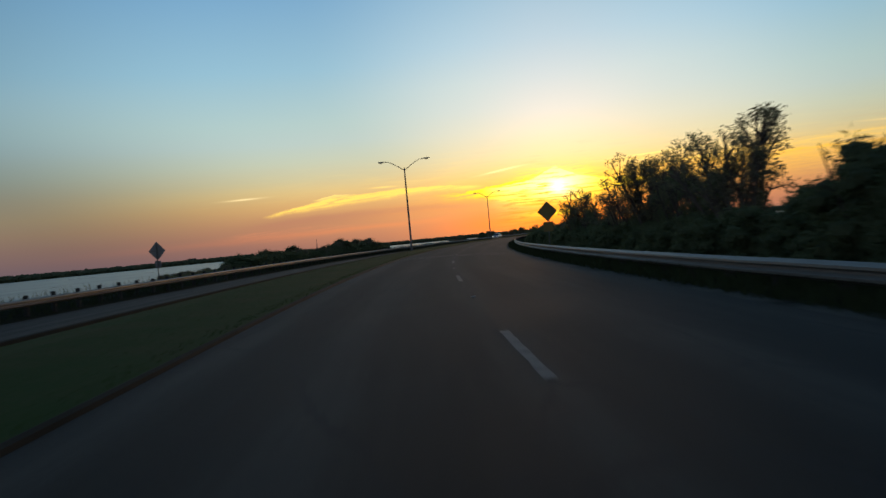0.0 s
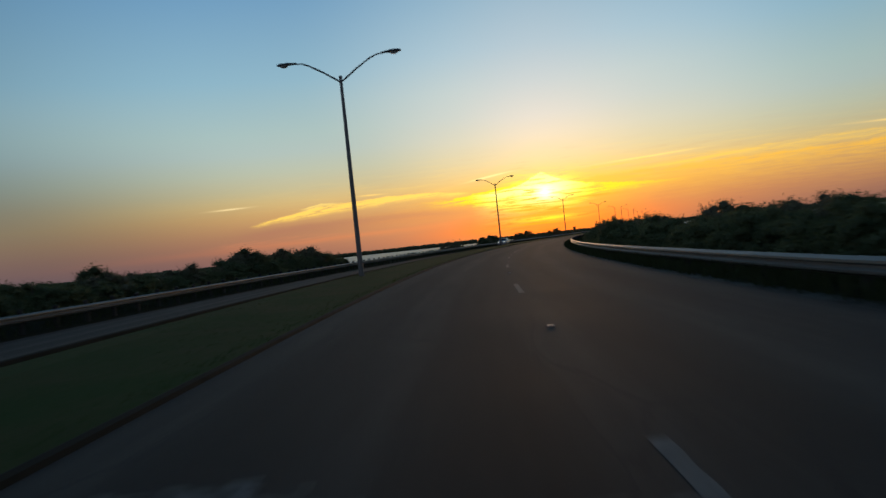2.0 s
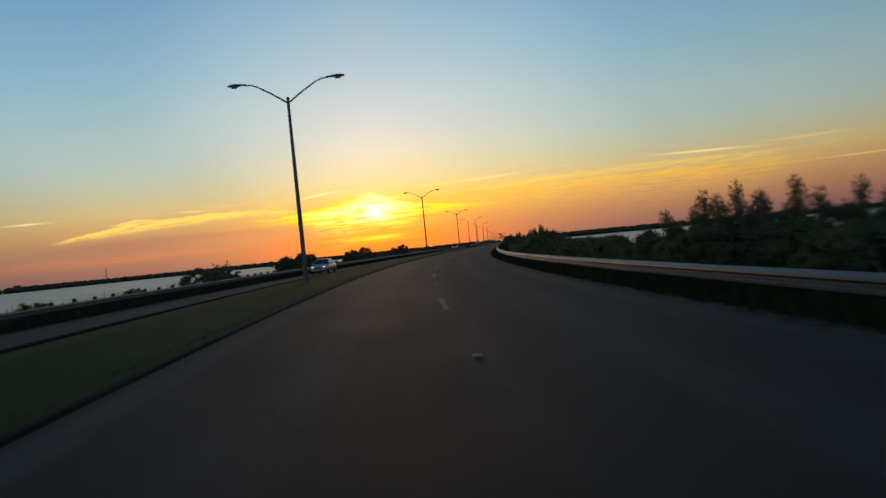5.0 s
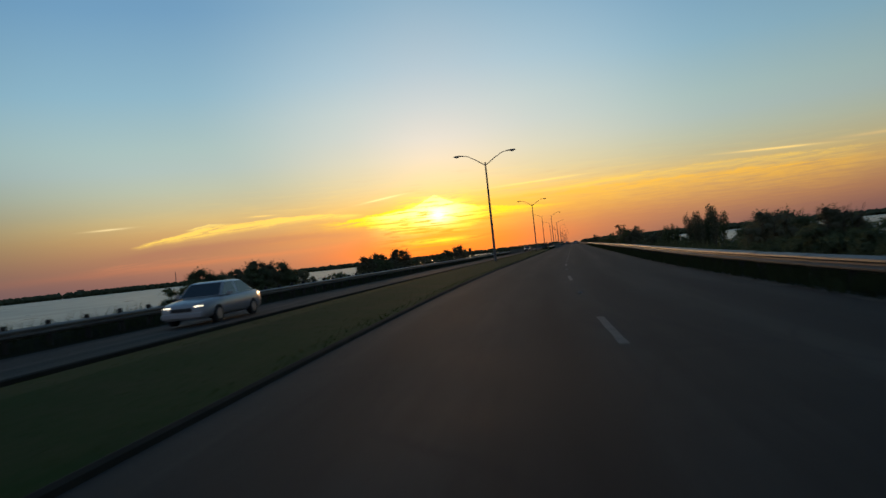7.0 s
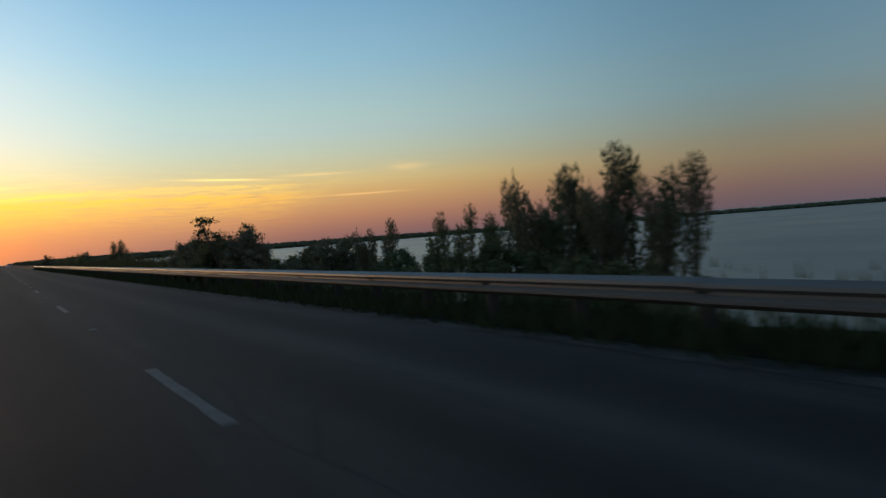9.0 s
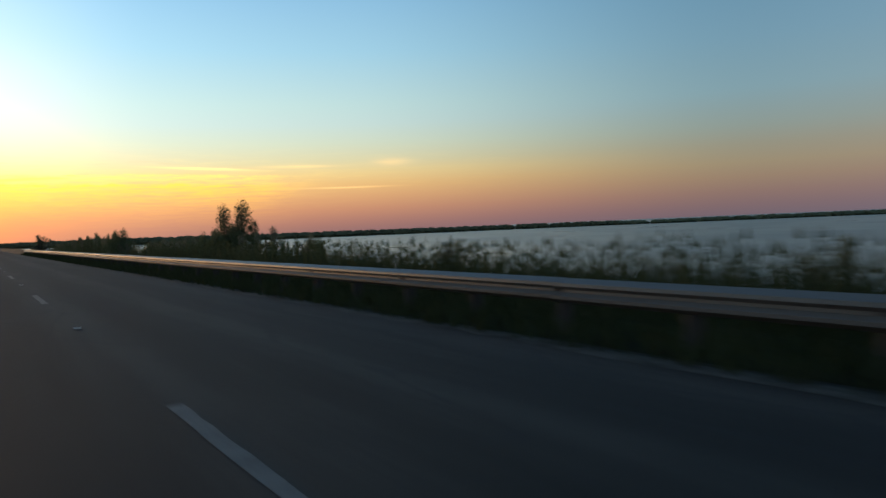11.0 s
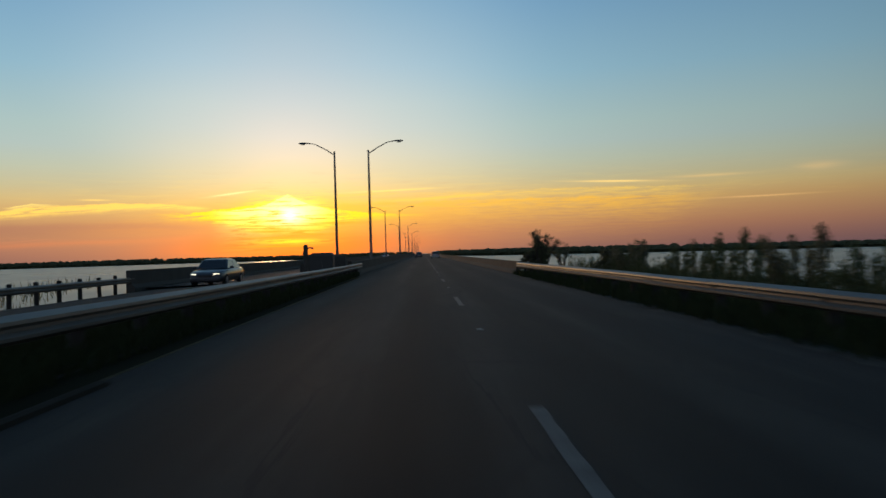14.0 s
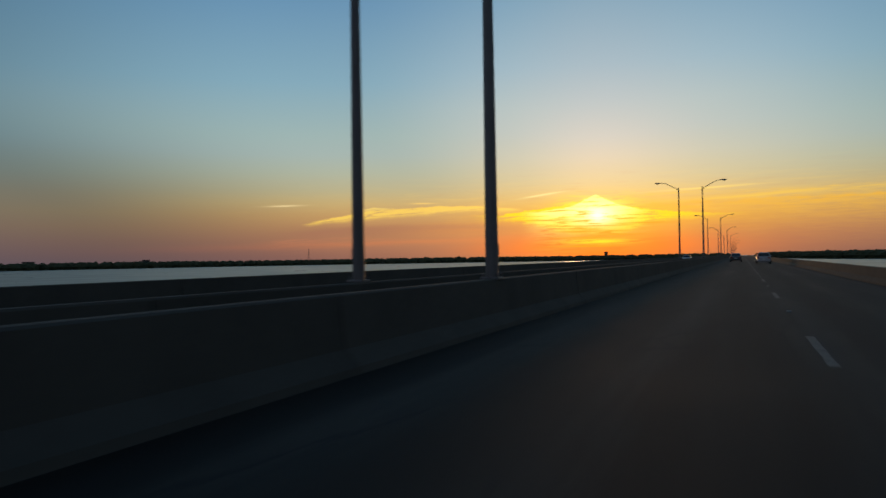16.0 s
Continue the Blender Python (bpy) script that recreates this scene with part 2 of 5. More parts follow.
    sky = n.mix(n.math("MULTIPLY", halo(-0.2, 3.7, 3.0, 1.2, 3.0), n.math("MULTIPLY", n.math("SUBTRACT", flat_comb, 0.42), 6.0, clamp=True), clamp=True), sky, lin((255, 238, 24)))
    veil(((-4.6, 3.75), (-1.9, 4.1), (-1.0, 4.6), (-0.1, 5.0), (0.7, 4.6), (1.9, 4.15), (3.4, 3.7)), 0.9, 0.12, 1.8, flat_comb, 1.9, (290, 280, 150), 0.5, 0.40, 0.1, 9.0)
    sky = n.mix(n.math("MULTIPLY", halo(0.0, 1.22, 2.4, 0.22), n.math("MULTIPLY", n.math("SUBTRACT", flat_comb, 0.36), 6.0, clamp=True), clamp=True), sky, lin((255, 226, 40)))
    core = n.math("MULTIPLY", halo(0.0, 3.40, 1.7, 0.85), n.math("MULTIPLY", n.math("SUBTRACT", flat_comb, 0.40), 9.0, clamp=True), clamp=True)
    sky = n.mix(core, sky, (1.5, 1.42, 0.80))
    sky = n.mix(halo(0.05, 3.30, 0.55, 0.40), sky, (1.6, 1.55, 1.1))
    for u, v, length, thick in ((-1.0, 2.05, 2.6, 0.08), (1.4, 1.75, 2.0, 0.07), (-0.4, 2.45, 3.2, 0.05), (3.5, 2.6, 2.0, 0.08), (0.0, 1.55, 3.0, 0.08), (-4.0, 3.0, 2.2, 0.06), (-0.6, 0.85, 2.6, 0.07)):
        sky = n.mix(n.math("MULTIPLY", streak(u, v, length, thick, 0.0, 0.25), 0.9, clamp=True), sky, lin((236, 140, 12)))
    glow = n.add("ShaderNodeBackground")
    n.put(glow.inputs[0], sky)
    glow.inputs[1].default_value = 0.98
    air = n.add("ShaderNodeTexSky", sky_type="NISHITA")
    air.sun_disc, air.sun_elevation, air.sun_rotation = False, radians(SUN_EL), radians(SUN_AZ)
    base = n.add("ShaderNodeBackground")
    n.link(air.outputs[0], base.inputs[0])
    base.inputs[1].default_value = 0.01
    total = n.add("ShaderNodeAddShader")
    n.link(glow.outputs[0], total.inputs[0])
    n.link(base.outputs[0], total.inputs[1])
    n.link(total.outputs[0], n.add("ShaderNodeOutputWorld").inputs[0])
    scene.world = world


build_world()
sun_data = bpy.data.lights.new("sun", "SUN")
sun_data.energy, sun_data.angle, sun_data.color = 0.32, radians(5.0), (1.0, 0.55, 0.25)
sun = new("sun", sun_data)
sun_way = Vector((math.sin(radians(SUN_AZ)) * math.cos(radians(SUN_EL)), math.cos(radians(SUN_AZ)) * math.cos(radians(SUN_EL)), math.sin(radians(SUN_EL))))
sun.matrix_world = look(sun_way * 900, (0, 0, 0))

# ---------------------------------------------------------------- materials


def material(name, colour, rough=0.7, metal=0.0, vary=0.25, scale=3.0, fine=40.0, bump=0.15, tint=None, random_vary=0.0, stretch=(1, 1, 1), spec=0.5, distance=0.02):
    """A surface with stains at one scale and grain at another."""
    m = bpy.data.materials.new(name)
    m.use_nodes = True
    n = Nodes(m.node_tree)
    bsdf = m.node_tree.nodes["Principled BSDF"]
    coords = n.add("ShaderNodeTexCoord").outputs["Object"]
    mapping = n.add("ShaderNodeMapping")
    mapping.inputs["Scale"].default_value = stretch
    n.link(coords, mapping.inputs[0])
    big = n.noise(mapping.outputs[0], scale, 5.0, 0.6)
    small = n.noise(mapping.outputs[0], fine, 3.0, 0.6)
    tint = tint or tuple(c * 0.45 for c in colour)
    fac = n.math("ADD", n.math("MULTIPLY", n.math("SUBTRACT", big, 0.5), 2.2 * vary), n.math("MULTIPLY", n.math("SUBTRACT", small, 0.5), 1.4 * vary))
    col = n.mix(n.math("ADD", fac, 0.3, clamp=True), colour, tint)
    if random_vary:
        rnd = n.add("ShaderNodeObjectInfo").outputs["Random"]
        col = n.mix(1.0, col, n.ramp(rnd, ((0, (1 - random_vary,) * 3), (1, (1 + random_vary,) * 3))), "MULTIPLY")
    n.link(col, bsdf.inputs["Base Color"])
    n.link(n.math("ADD", rough - 0.08, n.math("MULTIPLY", big, 0.16), clamp=True), bsdf.inputs["Roughness"])
    bsdf.inputs["Metallic"].default_value = metal
    bsdf.inputs["Specular IOR Level"].default_value = spec
    if bump:
        b = n.add("ShaderNodeBump")
        b.inputs["Strength"].default_value, b.inputs["Distance"].default_value = bump, distance
        n.link(small, b.inputs["Height"])
        n.link(b.outputs[0], bsdf.inputs["Normal"])
    return m


def leaf_material(name, colour, tint, through=0.25):
    m = material(name, colour, 0.85, 0, 0.5, 1.3, 9.0, 0.0, tint, 0.2, spec=0.08)
    n = Nodes(m.node_tree)
    bsdf = m.node_tree.nodes["Principled BSDF"]
    out = m.node_tree.nodes["Material Output"]
    trans = n.add("ShaderNodeBsdfTranslucent")
    trans.inputs[0].default_value = (colour[0] * 1.4, colour[1] * 1.3, colour[2], 1)
    both = n.add("ShaderNodeMixShader")
    both.inputs[0].default_value = through
    n.link(bsdf.outputs[0], both.inputs[1])
    n.link(trans.outputs[0], both.inputs[2])
    n.link(both.outputs[0], out.inputs[0])
    return m


def asphalt_material():
    """Worn asphalt: wheel tracks along the lanes, stains, seams and grit."""
    m = bpy.data.materials.new("asphalt")
    m.use_nodes = True
    n = Nodes(m.node_tree)
    bsdf = m.node_tree.nodes["Principled BSDF"]
    uv = n.add("ShaderNodeUVMap", uv_map="lane").outputs[0]
    sep = n.add("ShaderNodeSeparateXYZ")
    n.link(uv, sep.inputs[0])
    across, along = sep.outputs[0], sep.outputs[1]
    stain = n.noise(n.combine(n.math("MULTIPLY", across, 1.2), n.math("MULTIPLY", along, 0.06)), 1.0, 6.0, 0.62)
    patch = n.noise(n.combine(n.math("MULTIPLY", across, 0.35), n.math("MULTIPLY", along, 0.25), 7.0), 1.0, 5.0, 0.6)
    grit = n.noise(n.combine(across, along), 55.0, 3.0, 0.7)
    track = n.math("COSINE", n.math("MULTIPLY", across, 3.43))
    level = n.math("ADD", n.math("MULTIPLY", stain, 0.55), n.math("MULTIPLY", patch, 0.45))
    level = n.math("ADD", level, n.math("MULTIPLY", track, 0.07))
    level = n.math("ADD", level, n.math("MULTIPLY", n.math("SUBTRACT", grit, 0.5), 0.3))
    col = n.ramp(level, ((0.30, (0.0065, 0.0063, 0.0056)), (0.5, (0.0185, 0.0176, 0.0155)), (0.70, (0.047, 0.043, 0.037))))
    crack = n.add("ShaderNodeTexVoronoi", feature="DISTANCE_TO_EDGE")
    n.put(crack.inputs["Vector"], n.combine(n.math("ADD", n.math("MULTIPLY", across, 0.5), n.math("MULTIPLY", stain, 0.6)), n.math("MULTIPLY", along, 0.16)))
    crack.inputs["Scale"].default_value = 1.0
    thin = n.math("LESS_THAN", crack.outputs["Distance"], 0.008)
    col = n.mix(n.math("MULTIPLY", thin, 0.55), col, (0.014, 0.014, 0.015))
    n.link(col, bsdf.inputs["Base Color"])
    n.link(n.math("ADD", 0.74, n.math("MULTIPLY", patch, 0.24)), bsdf.inputs["Roughness"])
    bsdf.inputs["Specular IOR Level"].default_value = 0.20
    b = n.add("ShaderNodeBump")
    b.inputs["Strength"].default_value, b.inputs["Distance"].default_value = 0.5, 0.01
    n.link(grit, b.inputs["Height"])
    n.link(b.outputs[0], bsdf.inputs["Normal"])
    return m


def water_material():
    m = bpy.data.materials.new("bay_water")
    m.use_nodes = True
    n = Nodes(m.node_tree)
    bsdf = m.node_tree.nodes["Principled BSDF"]
    pos = n.add("ShaderNodeTexCoord").outputs["Object"]
    mp = n.add("ShaderNodeMapping")
    mp.inputs["Scale"].default_value = (1.0, 0.55, 1.0)
    n.link(pos, mp.inputs[0])
    a = n.noise(mp.outputs[0], 0.9, 4.0, 0.6)
    c = n.noise(mp.outputs[0], 0.05, 4.0, 0.6)
    n.link(n.mix(c, (0.03, 0.04, 0.045), (0.06, 0.07, 0.07)), bsdf.inputs["Base Color"])
    n.link(n.math("ADD", 0.20, n.math("MULTIPLY", c, 0.22)), bsdf.inputs["Roughness"])
    bsdf.inputs["IOR"].default_value = 1.33
    b = n.add("ShaderNodeBump")
    b.inputs["Strength"].default_value, b.inputs["Distance"].default_value = 0.35, 0.10
    n.link(a, b.inputs["Height"])
    n.link(b.outputs[0], bsdf.inputs["Normal"])
    return m


def glow_material(name, colour, strength):
    m = bpy.data.materials.new(name)
    m.use_nodes = True
    bsdf = m.node_tree.nodes["Principled BSDF"]
    bsdf.inputs["Base Color"].default_value = (*colour, 1)
    bsdf.inputs["Emission Color"].default_value = (*colour, 1)
    bsdf.inputs["Emission Strength"].default_value = strength
    return m


ASPHALT = asphalt_material()
WATER = water_material()
SOIL = material("embankment_soil", (0.085, 0.082, 0.05), 0.95, 0, 0.6, 0.5, 9.0, 0.5, (0.03, 0.042, 0.018), distance=0.05)
GRASS = leaf_material("mown_grass", (0.034, 0.066, 0.016), (0.046, 0.062, 0.018), 0.12)
TURF = material("turf", (0.024, 0.048, 0.011), 0.95, 0, 1.3, 0.45, 9.0, 0.3, (0.050, 0.052, 0.020), spec=0.05)
CONCRETE = material("weathered_concrete", (0.078, 0.074, 0.064), 0.9, 0, 0.4, 0.8, 14.0, 0.3, (0.040, 0.037, 0.033), 0.08, spec=0.15)
KERB = material("dirty_kerb", (0.023, 0.021, 0.016), 0.9, 0, 0.6, 1.2, 16.0, 0.4, (0.012, 0.012, 0.008), spec=0.12)
STEEL = material("galvanised_steel", (0.148, 0.146, 0.132), 0.50, 0.30, 0.35, 1.2, 30.0, 0.08, (0.082, 0.08, 0.075), 0.12, (1, 0.3, 1), spec=0.2)
WOOD = material("weathered_timber", (0.030, 0.026, 0.021), 0.9, 0, 0.5, 2.0, 24.0, 0.4, (0.018, 0.016, 0.013), 0.2, (1, 1, 0.15))
POLE = material("lamp_pole_metal", (0.14, 0.14, 0.145), 0.55, 0.6, 0.3, 0.8, 18.0, 0.1, (0.08, 0.075, 0.07), 0.08)
PAINT_WHITE = material("worn_white_paint", (0.125, 0.12, 0.11), 0.85, 0, 1.1, 3.0, 30.0, 0.2, (0.045, 0.044, 0.042), 0.15)
LENS = material("lamp_lens", (0.45, 0.45, 0.42), 0.25, 0, 0.15, 2.0, 20.0, 0.0)
REFLECT = material("marker_reflector", (0.30, 0.30, 0.28), 0.5, 0, 0.1, 5.0, 30.0, 0.0)
BARK = material("shrub_bark", (0.10, 0.08, 0.06), 0.95, 0, 0.4, 4.0, 30.0, 0.5, None, 0.15)
LEAF_A = leaf_material("shrub_leaf", (0.105, 0.125, 0.070), (0.070, 0.090, 0.048), 0.45)
LEAF_B = leaf_material("olive_leaf", (0.15, 0.145, 0.10), (0.105, 0.108, 0.070), 0.50)
# verge ground and its grass, a darker tone than the median turf
VERGE = material("dark_verge", (0.019, 0.020, 0.011), 0.95, 0, 0.5, 0.8, 30.0, 0.3, (0.012, 0.0115, 0.008), spec=0.02)
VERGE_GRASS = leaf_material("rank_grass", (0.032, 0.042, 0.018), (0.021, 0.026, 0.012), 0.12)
EDGE_SAND = material("blown_sand_and_grit", (0.070, 0.066, 0.056), 0.92, 0, 1.4, 0.8, 9.0, 0.3, (0.016, 0.0155, 0.013), spec=0.1)
LEAF_C = leaf_material("reed_leaf", (0.072, 0.078, 0.038), (0.045, 0.058, 0.026), 0.3)
WOODS = leaf_material("far_foliage", (0.10, 0.11, 0.06), (0.06, 0.07, 0.04), 0.2)

# ---------------------------------------------------------------- plan of the road


def line_x(y):
    """The lane line: a long right-hand bend that runs out into a straight."""
    return 0.9 + 0.00033116 * max(0.0, 231.0 - y) ** 2.2


def slope(y):
    return -0.00072855 * max(0.0, 231.0 - y) ** 1.2


def place(y, off, z=0.0):
    """A point off metres to the right of the lane line."""
    k = slope(y)
    c = math.sqrt(1 + k * k)
    return Vector((line_x(y) + off / c, y - off * k / c, z))


def heading(y):
    """Turn about z of a thing that faces along the road."""
    return math.degrees(math.atan2(-slope(y), 1.0))


def along(y, metres):
    """The plan value that lies that many metres further along the road."""
    steps = max(1, math.ceil(abs(metres) / 0.4))
    for _ in range(steps):
        y += metres / steps / math.sqrt(1 + slope(y) ** 2)
    return y


def stations(a, b, metres):
    out = [a]
    while out[-1] < b - metres * 0.5:
        out.append(along(out[-1], metres))
    return out


def mesh_object(name, verts, faces, mat, parent=None, smooth=False):
    me = bpy.data.meshes.new(name)
    me.from_pydata([tuple(v) for v in verts], [], faces)
    me.materials.append(mat)
    if smooth:
        me.polygons.foreach_set("use_smooth", [True] * len(me.polygons))
    me.update()
    ob = new(name, me)
    if parent is not None:
        ob.parent = parent
    return ob


def part(name, bm, mat, parent, label=""):
    """Links a bmesh as one mesh object under a thing or a part."""
    me = bpy.data.meshes.new(name)
    bmesh.ops.recalc_face_normals(bm, faces=bm.faces)
    bm.to_mesh(me)
    bm.free()
    me.materials.append(mat)
    ob = new(name, me)
    ob.parent = parent
    return tagged(ob, label) if label else ob


def shared(name, mesh, parent, matrix):
    """One more object on an existing mesh, under parent."""
    ob = new(name, mesh)
    ob.parent = parent
    ob.matrix_basis = matrix
    return ob


def thing(name, label, category, group="", kind="", at=(0, 0, 0)):
    ob = new(name)
    ob.location = at
    return tagged(ob, label, category, group, kind)


def sweep(name, profile, ys, mat, uv=False):
    """A strip of the given cross-section (offset, height) laid along the road."""
    verts, faces, w = [], [], len(profile)
    for y in ys:
        verts += [place(y, o, z) for o, z in profile]
    for i in range(len(ys) - 1):
        for j in range(w - 1):
            a = i * w + j
            faces.append((a, a + 1, a + w + 1, a + w))
    ob = mesh_object(name, verts, faces, mat)
    if uv:
        layer = ob.data.uv_layers.new(name="lane")
        flat = np.array([(profile[v % w][0], ys[v // w]) for p in faces for v in p], dtype=float)
        layer.data.foreach_set("uv", flat.ravel())
    return ob


def box(bm, size, at=(0, 0, 0), turn=None, bevel=0.0):
    geo = bmesh.ops.create_cube(bm, size=1.0)
    m = Matrix.Translation(at) @ (turn or Matrix()) @ Matrix.Diagonal((*size, 1))
    bmesh.ops.transform(bm, matrix=m, verts=geo["verts"])
    if bevel:
        edges = list({e for v in geo["verts"] for e in v.link_edges})
        bmesh.ops.bevel(bm, geom=edges, offset=bevel, segments=2, affect="EDGES", profile=0.5)


def tube(bm, points, radii, sides=8, caps=True):
    """A round bar through the points, with its own radius at each."""
    rings = []
    pts = [Vector(p) for p in points]
    for i, p in enumerate(pts):
        d = (pts[min(i + 1, len(pts) - 1)] - pts[max(i - 1, 0)]).normalized()
        side = d.cross(Vector((0, 0, 1))) if abs(d.z) < 0.95 else d.cross(Vector((0, 1, 0)))
        side.normalize()
        up = side.cross(d)
        rings.append([bm.verts.new(p + radii[i] * (math.cos(t) * side + math.sin(t) * up)) for t in [2 * math.pi * k / sides for k in range(sides)]])
    for a, b in zip(rings, rings[1:]):
        for k in range(sides):
            bm.faces.new((a[k], a[(k + 1) % sides], b[(k + 1) % sides], b[k]))
    if caps:
        bm.faces.new(rings[0])
        bm.faces.new(rings[-1])


# ---------------------------------------------------------------- ground, road, water
BRIDGE = 384.5          # the causeway ends and the bridge begins
WATER_Z = -3.0


def road_z(o):
    return -0.035 * o if o > 0 else 0.0


GROUND = [(-60, -6.0), (-27, -3.4), (-24, -2.2), (-21.4, -0.7), (-20.2, -0.20), (-18.2, -0.12), (-17.5, -0.24), (-16.9, -0.42), (-16.3, -0.46), (-13, -0.36), (-10.1, -0.24), (-9.7, -0.16), (-8.4, 0.04), (-6.9, 0.15),
          (-5.4, 0.07), (-4.17, 0.035), (-4.15, -0.08), (0.0, -0.08), (3.9, -0.22), (4.1, -0.19), (4.6, -0.15), (5.2, -0.18), (6.5, -0.30), (8.8, -0.62), (10.4, -1.4), (13.5, -3.3), (40, -6.0)]


def build_ground():
    ys = [-90 + 4.0 * i for i in range(119)] + [390, 396, 404]
    verts, faces, w = [], [], len(GROUND)
    rnd = random.Random(4)
    for y in ys:
        for o, z in GROUND:
            end = 393 if o > 4.3 else 386
            drop = 0.0 if y < end else (y - end) * (0.50 if o > 4.3 else 0.30)
            if o < -16.6 and y > 364:
                drop = max(drop, min(y - 364, 20) * 0.16)
            rough = 0.0 if -18 < o < 5.5 else rnd.uniform(-0.14, 0.14)
            verts.append(place(y, o, min(z, z - drop + rough) if drop else z + rough))
    for i in range(len(ys) - 1):
        for j in range(w - 1):
            a = i * w + j
            faces.append((a, a + 1, a + w + 1, a + w))
    k = len(verts)
    verts += [Vector((-4800, -4800, -6.2)), Vector((4800, -4800, -6.2)), Vector((4800, 4800, -6.2)), Vector((-4800, 4800, -6.2))]
    faces.append((k, k + 1, k + 2, k + 3))
    sheet = mesh_object("ground", verts, faces, SOIL)
    sheet.data.materials.append(TURF)
    sheet.data.materials.append(VERGE)
    # darker ground in strips along the rails and on the median near the bridge
    for i, f in enumerate(faces[:-1]):
        o, y = GROUND[i % (w - 1)][0], ys[i // (w - 1)]
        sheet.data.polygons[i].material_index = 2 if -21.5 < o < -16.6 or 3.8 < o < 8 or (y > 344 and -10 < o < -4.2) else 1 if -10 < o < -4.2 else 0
    tagged(sheet, "earth causeway embankment with thin rough grass", "ground", kind="structure")


build_ground()
tagged(mesh_object("water", [(-4800, -4800, WATER_Z), (4800, -4800, WATER_Z), (4800, 4800, WATER_Z), (-4800, 4800, WATER_Z)], [(0, 1, 2, 3)], WATER),
       "calm bay water reflecting the pale evening sky", "water", kind="structure")
ROAD_YS = [-90 + 3.0 * i for i in range(158)] + [BRIDGE]
road_profile = [(o, road_z(o)) for o in (-4.0, -2.5, -1.2, 0, 1.2, 2.4, 3.4, 4.05, 4.5)]
tagged(sweep("road", road_profile, ROAD_YS, ASPHALT, uv=True), "worn dark asphalt two-lane carriageway", "road", kind="structure")
tagged(sweep("opposite_road", [(-16.35, -0.42), (-14.7, -0.35), (-13.1, -0.29), (-11.5, -0.22), (-9.9, -0.15)], ROAD_YS, ASPHALT, uv=True),
       "worn asphalt carriageway for oncoming traffic", "road", kind="structure")
DECK_YS = [BRIDGE] + [BRIDGE + 12 * i for i in range(1, 70)]
tagged(sweep("bridge_deck", [(4.75, -0.9), (4.75, -0.16), (4.05, -0.142), (2.4, road_z(2.4)), (0, 0), (-3.85, 0), (-5.3, 0), (-5.3, -0.9)][::-1], DECK_YS, ASPHALT, uv=True),
       "long flat bridge deck over the bay", "bridge deck", kind="structure")
tagged(sweep("opposite_bridge_deck", [(-17.3, -1.2), (-17.3, -0.30), (-14.7, -0.25), (-11.5, -0.18), (-7.6, -0.10), (-7.6, -1.0)], DECK_YS, ASPHALT, uv=True),
       "bridge deck of the oncoming carriageway", "bridge deck", kind="structure")
# kerb of the median: low concrete edge
for o0, o1, z0, zt, last, nm in ((-4.14, -4.0, -0.05, 0.06, 351.0, "kerb"), (-9.9, -9.72, -0.25, -0.06, 384.0, "opposite_kerb")):
    prof = [(o0, z0), (o0, zt - 0.02), (o0 + 0.04, zt), (o1 - 0.08, zt), (o1 - 0.03, zt - 0.02), (o1, z0)]
    tagged(sweep(nm, prof, [y for y in ROAD_YS if y < last] + [last], KERB), "low grey concrete kerb along the grass median", "kerb", kind="structure")

tagged(sweep("shoulder", [(-4.98, 0.062), (-4.92, 0.070), (-4.0, 0.0)], [348.0, 351.0, 360.0, 372.0, BRIDGE], ASPHALT, uv=True), "paved shoulder below the guardrail at the bridge end", "road", kind="structure")

# ---------------------------------------------------------------- guard rails
BEAM_LEN = 3.81


def beam_mesh():
    """A length of W-beam, 0.31 m high, its face towards -x; the top edge at z = 0."""
    prof = [(0.02, 0.0), (0.0, -0.012), (-0.075, -0.055), (-0.08, -0.095), (-0.02, -0.138), (-0.02, -0.172), (-0.08, -0.215), (-0.075, -0.255), (0.0, -0.298), (0.02, -0.31)]
    back = [(x + 0.006, z) for x, z in reversed(prof)]
    ring = prof + back
    bm = bmesh.new()
    ends = [[bm.verts.new((x, y, z)) for x, z in ring] for y in (-0.12, BEAM_LEN + 0.02)]
    k = len(ring)
    for i in range(k):
        bm.faces.new((ends[0][i], ends[0][(i + 1) % k], ends[1][(i + 1) % k], ends[1][i]))
    for e in ends:
        bm.faces.new(e)
    bmesh.ops.recalc_face_normals(bm, faces=bm.faces)
    me = bpy.data.meshes.new("beam")
    bm.to_mesh(me)
    bm.free()
    me.materials.append(STEEL)
    return me


def post_mesh():
    """A round timber post, 1.3 m long, with a domed top at z = 0."""
    bm = bmesh.new()
    tube(bm, [(0, 0, -1.3), (0, 0, -0.05), (0, 0, -0.015), (0, 0, 0.0)], [0.10, 0.098, 0.08, 0.04], 8)
    me = bpy.data.meshes.new("post")
    bmesh.ops.recalc_face_normals(bm, faces=bm.faces)
    bm.to_mesh(me)
    bm.free()
    me.materials.append(WOOD)
    return me


BEAM, POST = beam_mesh(), post_mesh()


